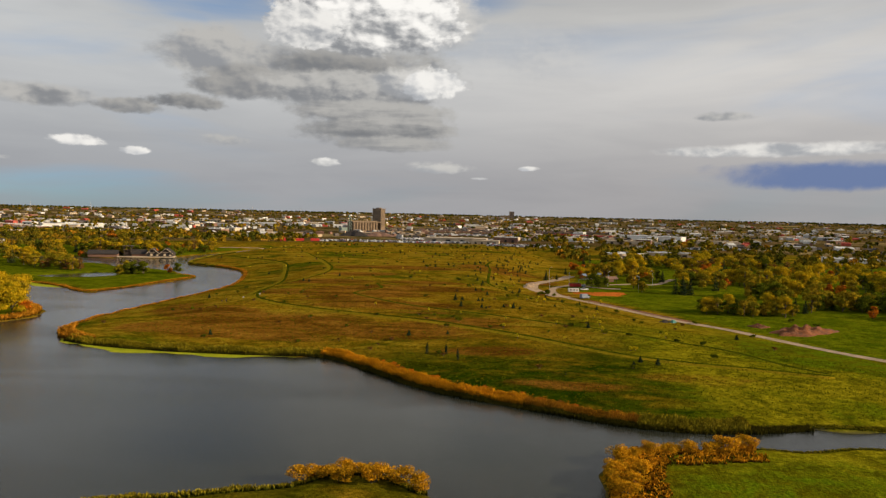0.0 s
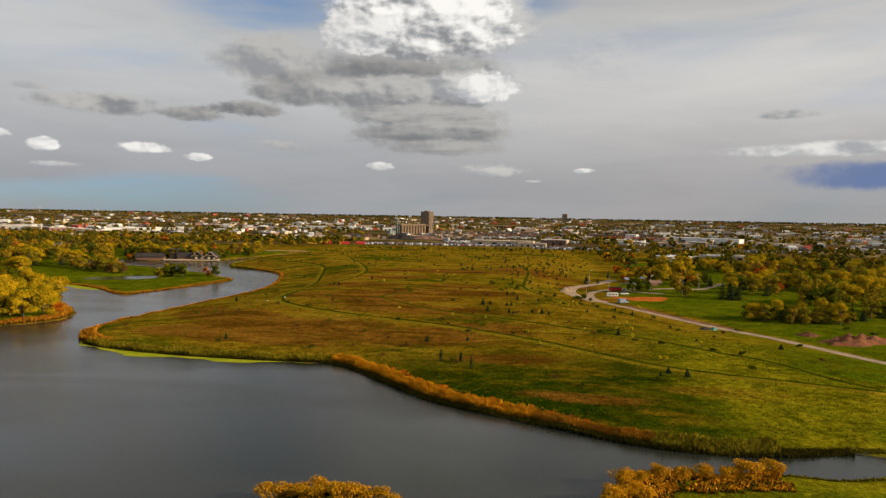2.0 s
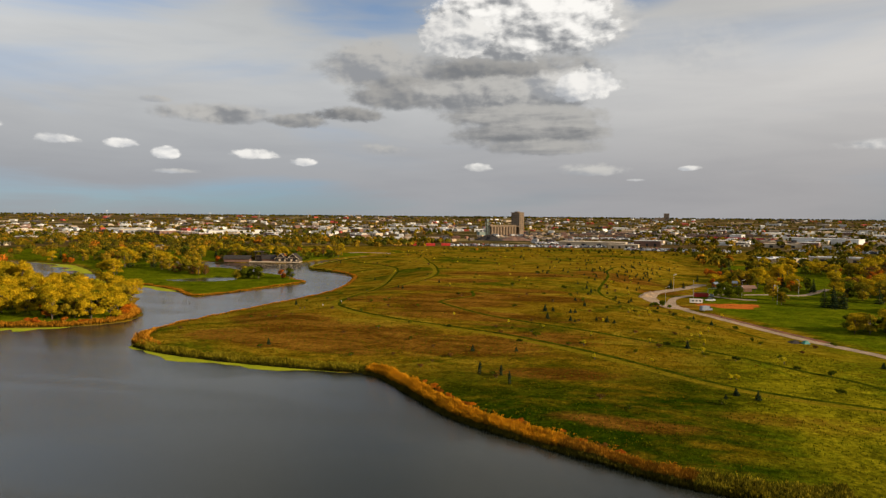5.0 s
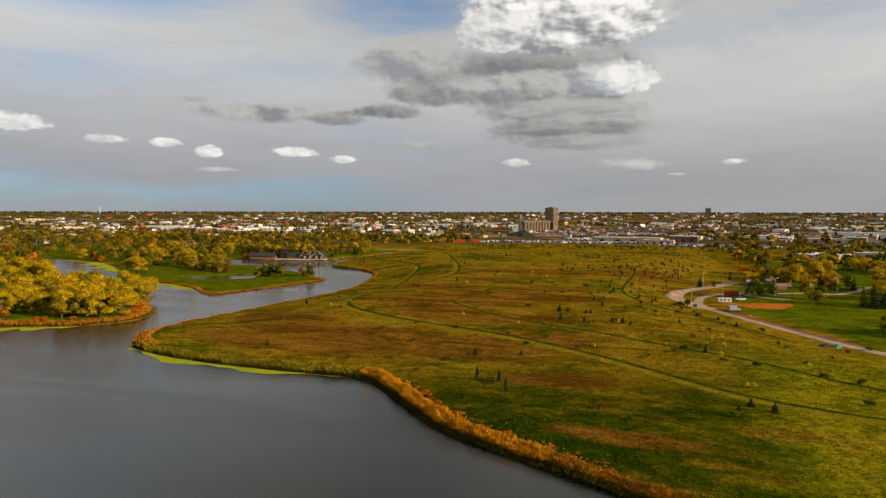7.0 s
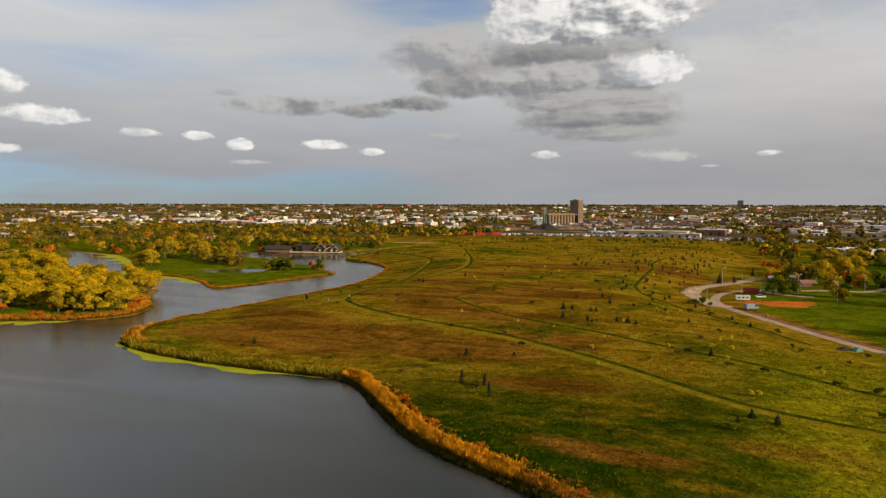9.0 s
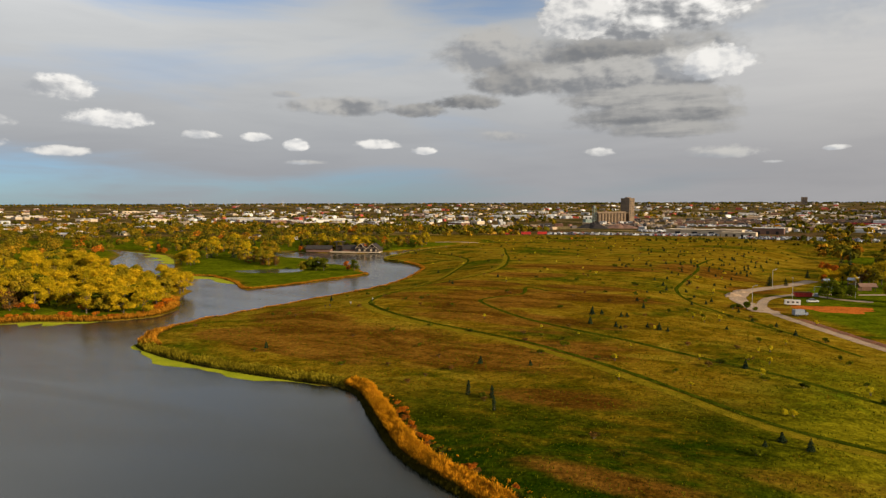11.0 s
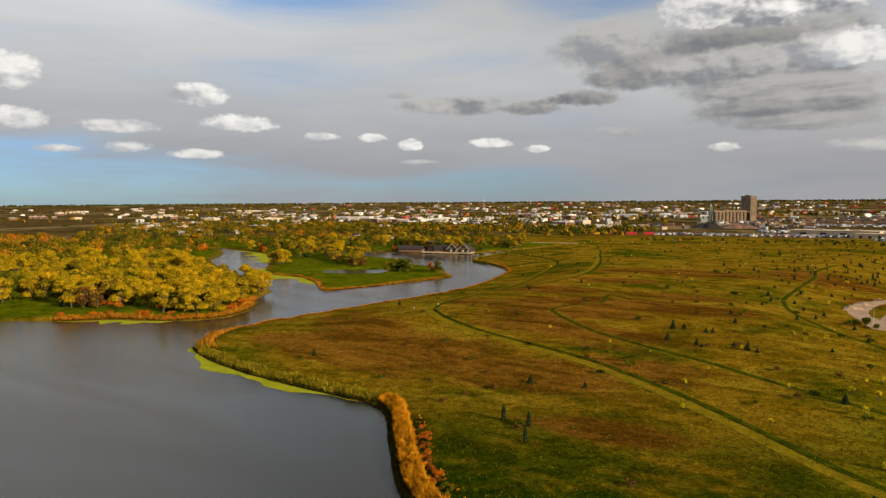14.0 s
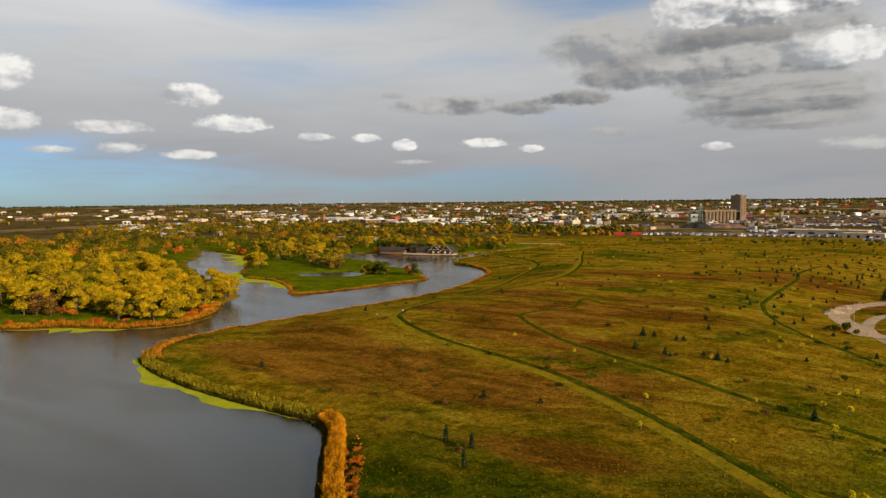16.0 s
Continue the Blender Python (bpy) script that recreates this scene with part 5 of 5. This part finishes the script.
def roof_paint(n, pos):
    t = n.put("ShaderNodeValToRGB", {"Fac": n.put("ShaderNodeAttribute", attribute_name="tone").outputs["Fac"]})
    t.color_ramp.interpolation = "CONSTANT"
    e = t.color_ramp.elements
    e[0].color, e[1].position, e[1].color = (0.55, 0.54, 0.52, 1), 0.13, (0.26, 0.26, 0.26, 1)
    for p, q in ((0.36, (0.30, 0.22, 0.14)), (0.56, (0.055, 0.045, 0.040)), (0.80, (0.14, 0.07, 0.045)), (0.93, (0.30, 0.05, 0.03))):
        e.new(p).color = (*q, 1)
    g = n.ramp(n.noise(pos, 0.15, 4), 0.3, 0.7, 0.75, 1.2)
    return n.mix(1.0, t.outputs[0], n.put("ShaderNodeCombineXYZ", {0: g, 1: g, 2: g}).outputs[0], "MULTIPLY")


FAR_ROOFS = material("far_roofs", roof_paint, rough=0.7)


def far_town(label, count, a0, a1, d0, d1, size, low, high_, gen, dark=0.0):
    """Houses, sheds and stored goods too far off to count, each with walls and a shallow pitched roof."""
    pieces, tone = [], []
    while len(pieces) < count:
        a, d = math.radians(gen.uniform(a0, a1)), d0 + (d1 - d0) * gen.uniform() ** 1.3
        if math.sin(a * 31 + d * 0.0031) + math.sin(d * 0.009 - a * 17) + gen.normal() * 0.5 < -0.35:
            continue
        x, y, turn = math.sin(a) * d, math.cos(a) * d, math.radians(float(gen.choice((-20, 70, 5))) + gen.normal() * 3)
        l, b, h = size * gen.uniform(0.5, 1.6), size * gen.uniform(0.3, 0.6), gen.uniform(low, high_)
        v, f = gable_wall(-l / 2, l / 2, -b / 2, b / 2, -1, h, b * gen.uniform(0.05, 0.25))
        z = float(lookup(gz, x, y))
        c, q = math.cos(turn), math.sin(turn)
        pieces.append((np.stack([x + v[:, 0] * c - v[:, 1] * q, y + v[:, 0] * q + v[:, 1] * c, v[:, 2] + z], 1), f))
        tone += [min(0.99, gen.uniform() * (1 - dark) + dark * 0.75)] * len(v)
    me = mesh_from("far_town", *merge(pieces), FAR_ROOFS)
    attribute(me, "tone", tone)
    return tagged(new("far_town", clean(me)), label, "town", kind="stuff")


gen_t = np.random.default_rng(404)
far_town("far pale roofs and sheds of the town", 620, -46, 40, 1650, 3900, 20, 3, 7, gen_t)
far_town("stored goods and small sheds of the rail yards", 420, -8, 16, 1180, 1750, 9, 2, 4, gen_t, 0.55)
far_town("small sheds and lorries between the works", 420, -46, 38, 1050, 1900, 10, 2.5, 5, gen_t)
for k in range(9):
    wagons("dark rail wagon standing in the yard", DARK_TIMBER if k % 3 else BROWN_WALL, -40 + 18 * k, 1440 + 34 * k, 210 + 34 * k, 1458 + 36 * k, 15)

# ---- road, yard, soil heaps, algae ----
def strip(name, line, wide, mat, label, lift=0.07, cuts=6):
    """A road lying on the ground along a line."""
    pts = rounded(list(line) + [line[-1]], cuts)[:(len(line) - 1) * cuts]
    d = np.gradient(pts, axis=0)
    d /= np.maximum(np.hypot(*d.T)[:, None], 1e-6)
    n = np.stack([-d[:, 1], d[:, 0]], 1)
    cols = np.linspace(-1, 1, 7)
    gen = np.random.default_rng(len(line))
    ww = wide * (1 + 0.08 * gen.normal(size=(len(pts), 1)))
    p = np.stack([pts + n * ww * c for c in cols], 1).reshape(-1, 2)
    z = lookup(gz, p[:, 0], p[:, 1]) + lift - np.tile((cols ** 4) * 0.05, len(pts))
    i = np.arange(len(p)).reshape(len(pts), 7)
    f = np.stack([i[:-1, :-1], i[:-1, 1:], i[1:, 1:], i[1:, :-1]], -1).reshape(-1, 4)
    return tagged(new(name, mesh_from(name, np.concatenate([p, z[:, None]], 1), f, mat, True)), label, "road", kind="structure")


strip("road", [(175, 158), (150, 182), (138, 197), (131, 207), (123, 224), (113, 248), (99, 269), (84, 295), (73, 320), (66, 340), (63, 360), (68, 385), (84, 402), (100, 405), (118, 412), (135, 412), (150, 435), (160, 452)], 2.1, GRAVEL, "pale gravel road along the meadow")
strip("pavement", [(66, 345), (58, 360), (54, 378), (58, 402), (68, 418), (80, 436), (92, 462)], 3.5, GRAVEL, "pale gravel yard beside the meadow", 0.09)
strip("pavement", [(84, 402), (94, 388), (108, 384)], 2.2, GRAVEL, "pale gravel turning place", 0.10)
strip("pavement", [(-230, 700), (-190, 730), (-150, 770), (-60, 812)], 3.0, GRAVEL, "pale track behind the meadow", 0.1)


TRACK = material("trodden_grass", two_tone((0.155, 0.110, 0.006), (0.105, 0.082, 0.004), 0.3, fine=0.4), rough=1.0, bump=0.5, spec=0.0)
DARK_LINE = material("dark_green_line", two_tone((0.020, 0.028, 0.001), (0.040, 0.048, 0.002), 0.3, fine=0.5), rough=1.0, bump=0.5, spec=0.0)
strip("path", MOWN[0], 1.3, TRACK, "trodden straw-coloured path through the meadow", 0.09)
strip("path", [(a + 1.3, b + 2.4) for a, b in MOWN[0]], 0.8, DARK_LINE, "narrow dark green line along the path", 0.12)
strip("path", MOWN[1], 1.2, TRACK, "faint trodden path over the meadow", 0.09)
strip("path", [(a + 2.3, b + 0.5) for a, b in MOWN[1]], 0.7, DARK_LINE, "narrow dark green line along the path", 0.12)
strip("path", MOWN[2], 0.8, DARK_LINE, "narrow dark green line across the meadow", 0.12)
strip("path", MOWN[3], 0.9, DARK_LINE, "narrow dark green line on the slope", 0.12)
strip("path", MOWN[4], 0.9, DARK_LINE, "narrow dark green line near the water", 0.12)


strip("path", [(103, 269), (95, 282), (86, 298), (79, 315), (74, 328)], 1.7, CLAY, "strip of turned brown soil beside the road", 0.08)


def mound(kind, label, cx, cy, rx, ry, h, mat, turn=0.0, seed=1):
    gen = np.random.default_rng(seed)
    r, a = np.meshgrid(np.linspace(0, 1, 14), np.linspace(0, 2 * np.pi, 40, endpoint=False))
    ph = gen.uniform(0, 6.28, 4)
    wob = 1 + 0.18 * np.sin(3 * a + ph[0]) + 0.1 * np.sin(7 * a + ph[1])
    x, y = np.cos(a) * r * rx * wob, np.sin(a) * r * ry * wob
    z = h * (1 - r ** 1.6) * (0.75 + 0.35 * np.sin(x * 1.1 + ph[2]) * np.sin(y * 1.3 + ph[3])) + 0.12 * gen.normal(size=r.shape) * (r < 0.97)
    c, s = math.cos(turn), math.sin(turn)
    X, Y = cx + c * x - s * y, cy + s * x + c * y
    Z = lookup(gz, X, Y) + np.where(r > 0.99, -0.15, np.maximum(z, 0.05))
    i = np.arange(r.size).reshape(r.shape)
    j = np.roll(i, -1, 0)
    f = np.stack([i[:, :-1], i[:, 1:], j[:, 1:], j[:, :-1]], -1).reshape(-1, 4)
    me = clean(mesh_from(kind, np.stack([X, Y, Z], -1).reshape(-1, 3), f, mat, True))
    return tagged(new(kind, me), label, "soil heap")


mound("soil_heap", "long heap of red-brown excavated soil beside the road", 139, 246, 15, 6, 3.2, CLAY, 0.35, 2)
mound("soil_heap", "small heap of brown soil", 128, 258, 4, 3, 1.3, CLAY, 0, 3)
mound("soil_patch", "flat spread of orange-red clay by the yard", 89, 358, 15, 9, 0.4, RED_CLAY, 0.1, 4)
mound("gravel_heap", "pale heap of gravel at the yard", 52, 384, 6, 3, 1.5, GRAVEL, 1.2, 5)
mound("gravel_heap", "pale heap of gravel at the yard", 56, 398, 5, 3, 1.3, GRAVEL, 0.6, 6)
mound("slag_heap", "dark heap of slag in the yards", -150, 1130, 24, 14, 11, DARK_ROOF, 0, 7)
mound("earth_heap", "brown heap of earth in the yards", -112, 1150, 26, 14, 8, BROWN_WALL, 0, 8)


def algae(label, poly, a, b, wide, seed):
    """A mat of floating weed along a shore."""
    gen = np.random.default_rng(seed)
    line = shore_between(poly, a, b)
    d = np.gradient(line, axis=0)
    d /= np.hypot(*d.T)[:, None]
    n = np.stack([d[:, 1], -d[:, 0]], 1)
    k = len(line)
    s = np.linspace(0, 1, k)
    out = wide * (np.sin(s * np.pi) ** 0.6) * (0.75 + 0.3 * np.sin(s * 19 + seed) + 0.2 * gen.normal(size=k))
    cols = np.linspace(0, 1, 5)
    p = np.stack([line - n * 1.5 + n * np.maximum(out + 1.5, 0.4)[:, None] * c for c in cols], 1).reshape(-1, 2)
    i = np.arange(len(p)).reshape(k, 5)
    f = np.stack([i[:-1, :-1], i[:-1, 1:], i[1:, 1:], i[1:, :-1]], -1).reshape(-1, 4)
    me = mesh_from("algae", np.concatenate([p, np.full((len(p), 1), 0.02)], 1), f, ALGAE)
    return tagged(new("algae", me), label, "algae", kind="stuff")


algae("yellow-green mat of algae along the bank", FS, (-121, 209), (-36, 190), 6.0, 1)
algae("yellow-green algae below the wood", WS, (-206, 208), (-166, 233), 8.0, 2)
algae("yellow-green algae in the inlet", OS, (-300, 400), (-200, 345), 17.0, 3)
algae("algae in the pond by the wood", OS, (-440, 498), (-320, 420), 18.0, 4)
algae("algae in the far channel", FS, (-160, 765), (-203, 575), 12.0, 5)

# ---- small things round the gravel yard ----
BLUE_GREY = material("blue_grey_paint", two_tone((0.16, 0.18, 0.22), (0.12, 0.14, 0.17), 0.4, fine=0.1), rough=0.4)
TEAL = material("teal_tarp", two_tone((0.02, 0.15, 0.11), (0.015, 0.10, 0.08), 0.8, fine=0.2), rough=0.7)
RUBBER = material("black_rubber", two_tone((0.015, 0.015, 0.015), (0.025, 0.024, 0.023), 2.0), rough=0.8)
STEEL = material("galvanised_steel", two_tone((0.42, 0.42, 0.42), (0.32, 0.32, 0.33), 1.0, fine=0.1), rough=0.45, metal=0.7)


def wheel(parent, x, y, r=0.42, w_=0.26):
    v, f = tube([(x, y - w_ / 2, r), (x, y + w_ / 2, r)], (r, r), 12)
    ob = solid("tyre", (v, f), RUBBER, parent)
    v, f = tube([(x, y - w_ / 2 - 0.02, r), (x, y + w_ / 2 + 0.02, r)], (r * 0.55, r * 0.55), 10)
    solid("rim", (v, f), STEEL, ob)


def skip_bin():
    t = tagged(new("skip_bin"), "open red steel skip bin on the yard", "skip")
    v, f = block(-3.2, -1.3, 0.3, 3.2, 1.3, 2.0)
    v[4:, 0] *= 1.15
    solid("body", (v, f), RED_PAINT, t)
    for x in (-2.2, 0, 2.2):
        solid("rib", block(x - 0.1, -1.42, 0.35, x + 0.1, -1.3, 1.95), RED_PAINT, t)
    solid("load", block(-3.3, -1.1, 1.9, 3.3, 1.1, 2.3), CLAY, t, "soil in the skip")
    return t


def trailer():
    t = tagged(new("site_trailer"), "white site trailer with a dark band", "trailer")
    solid("body", block(-3.8, -1.3, 0.7, 3.8, 1.3, 3.0), WHITE_METAL, t)
    solid("roof", block(-3.9, -1.4, 3.0, 3.9, 1.4, 3.15), WHITE_METAL, t)
    for x in (-2.4, 0.0, 2.2):
        solid("window", block(x - 0.6, -1.34, 1.6, x + 0.6, -1.3, 2.5), GLASS, t)
    for x in (-1.0, 1.0):
        for y in (-1.15, 1.15):
            wheel(t, x, y)
    return t


def van():
    t = tagged(new("van"), "blue-grey panel van parked by the road", "van")
    v, f = block(-2.6, -1.0, 0.5, 2.6, 1.0, 1.3)
    solid("body", merge([(v, f), block(-2.6, -0.95, 1.3, 1.2, 0.95, 2.4)]), BLUE_GREY, t)
    c, g = block(1.2, -0.92, 1.3, 2.1, 0.92, 2.2)
    c[5::2, 0] -= 0.5
    solid("windscreen", (c, g), GLASS, t)
    for x in (-1.7, 1.7):
        for y in (-0.95, 0.95):
            wheel(t, x, y, 0.38)
    return t


def goal():
    t = tagged(new("soccer_goal"), "pale green soccer goal frame on the lawn", "goal")
    for x in (-3.6, 3.6):
        solid("post", tube([(x, 0, -0.1), (x, 0, 2.4)], (0.09, 0.09)), GREEN_PAINT, t)
        solid("stay", tube([(x, 0, 2.4), (x, 1.8, 0)], (0.06, 0.06)), GREEN_PAINT, t)
    solid("crossbar", tube([(-3.7, 0, 2.4), (3.7, 0, 2.4)], (0.09, 0.09)), GREEN_PAINT, t)
    return t


def play_frame():
    t = tagged(new("play_frame"), "dark climbing frame with decks and a slide", "playground frame")
    for x in (-2.5, 0, 2.5):
        for y in (-1.2, 1.2):
            solid("post", tube([(x, y, -0.2), (x, y, 4.0)], (0.12, 0.12)), DARK_TIMBER, t)
    solid("deck", block(-2.6, -1.3, 1.5, 2.6, 1.3, 1.65), DARK_TIMBER, t)
    solid("canopy", gable(-2.6, 0.1, -1.3, 1.3, 3.6, 1.0, 0.2, 0.1), BLUE_GREY, t)
    solid("slide", tube([(2.6, 0, 1.7), (4.2, 0, 0.8), (5.6, 0, 0.2)], (0.4, 0.4, 0.4), 6), STEEL, t)
    return t


def lamp_post():
    t = tagged(new("lamp_post"), "tall thin steel lamp post by the yard", "lamp post", "lamp posts of the yard")
    solid("pole", tube([(0, 0, -0.3), (0, 0, 9)], (0.08, 0.05), 8), STEEL, t)
    solid("arm", tube([(0, 0, 8.8), (1.3, 0, 9.2)], (0.06, 0.05), 6), STEEL, t)
    solid("lantern", block(1.1, -0.18, 9.1, 1.9, 0.18, 9.3), STEEL, t)
    return t


def car(kind_label, mat):
    t = tagged(new("car"), kind_label, "car")
    cab, g = block(-1.3, -0.8, 0.9, 1.1, 0.8, 1.5)
    cab[4::2, 0] += 0.4
    cab[5::2, 0] -= 0.4
    solid("body", block(-2.2, -0.88, 0.3, 2.2, 0.88, 0.9), mat, t)
    solid("cabin", (cab, g), GLASS, t)
    for x in (-1.35, 1.35):
        for y in (-0.82, 0.82):
            wheel(t, x, y, 0.33, 0.22)
    return t


def post_sign(label, mat, h=1.6):
    t = tagged(new("sign_post"), label, "sign")
    solid("post", tube([(0, 0, -0.3), (0, 0, h)], (0.06, 0.06), 6), DARK_TIMBER, t)
    solid("board", block(-0.22, -0.04, h - 0.5, 0.22, 0.04, h), mat, t)
    return t


stand(skip_bin(), 80.7, 390.8, 15, 0.0), stand(trailer(), 74.5, 362.6, 8, 0.0, 0.75), stand(van(), 75.0, 335.0, 30, 0.1), stand(goal(), 91.0, 412.8, 5, 0.0)
stand(play_frame(), 95, 429, 20, 0.0), stand(play_frame(), 107, 437, -15, 0.0), stand(car("dark grey car on the gravel yard", BLUE_GREY), 86.3, 393, 80, 0.1), stand(car("white car on the gravel yard", WHITE_METAL), 83, 375, 20, 0.0)
shelter = tagged(new("picnic_shelter"), "small brown picnic shelter with a pitched roof", "shelter")
for x in (-3, 3):
    for y in (-2, 2):
        solid("post", tube([(x, y, -0.2), (x, y, 2.4)], (0.12, 0.12), 6), DARK_TIMBER, shelter)
solid("roof", gable(-3.6, 3.6, -2.6, 2.6, 2.4, 1.3, 0.3, 0.12), BROWN_WALL, shelter)
solid("back_wall", block(-3, 1.9, 0, 3, 2.05, 2.4), BROWN_WALL, shelter)
stand(shelter, 110, 422.6, 12, 0.0)
tarp = tagged(new("tarpaulin_heap"), "teal tarpaulin over a small heap by the road", "tarpaulin")
v, f = block(-1.8, -1.2, -0.2, 1.8, 1.2, 1.4)
v[4:] *= (0.35, 0.5, 1.0)
solid("sheet", (v, f), TEAL, tarp)
stand(tarp, 95.9, 263.5, 30, 0.0, 0.75)
mound("soil_heap", "low dark heap of soil beside the teal tarpaulin", 92.6, 263.6, 2.6, 1.6, 0.8, DARK_ROOF, 0.4, 12)
first_lamp = lamp_post()
stand(first_lamp, 59.1, 349.5, 0, 0.0)
for x, y, a in ((76.1, 384.4, 90), (101.4, 394.9, 40), (112.6, 370.1, 200), (131, 404, 120), (70, 420, 30)):
    copy_thing(first_lamp, Matrix.LocRotScale((x, y, float(lookup(gz, x, y))), Euler((0, 0, radians(a))), None))
for x, y, m in ((-81.2, 272.5, WHITE_METAL), (-76.9, 281.8, WHITE_METAL), (-87.8, 265.3, DARK_TIMBER), (-86.4, 266.4, DARK_TIMBER)):
    stand(post_sign("small white notice board by the path" if m is WHITE_METAL else "short dark wooden post by the path", m, 1.5), x, y, 10, 0.0)


# ---- power pylons on the skyline ----
def pylon():
    t = tagged(new("pylon"), "distant grey lattice power pylon", "pylon", "pylons on the skyline")
    for sx in (-1, 1):
        for sy in (-1, 1):
            solid("leg", tube([(sx * 4, sy * 4, -1), (sx * 1.2, sy * 1.2, 20), (0, 0, 34)], (0.22, 0.2, 0.15), 4), STEEL, t)
    for z, h in ((22, 8), (27, 6.5)):
        solid("arm", tube([(-h, 0, z), (h, 0, z)], (0.2, 0.2), 4), STEEL, t)
    return t


first_pylon = pylon()
stand(first_pylon, -2600, 2800, 40, 0.0)
for k in range(9):
    x, y = -2600 + 230 * k, 2800 + 90 * k
    if k:
        copy_thing(first_pylon, Matrix.LocRotScale((x, y, float(lookup(gz, x, y))), Euler((0, 0, radians(40))), None))
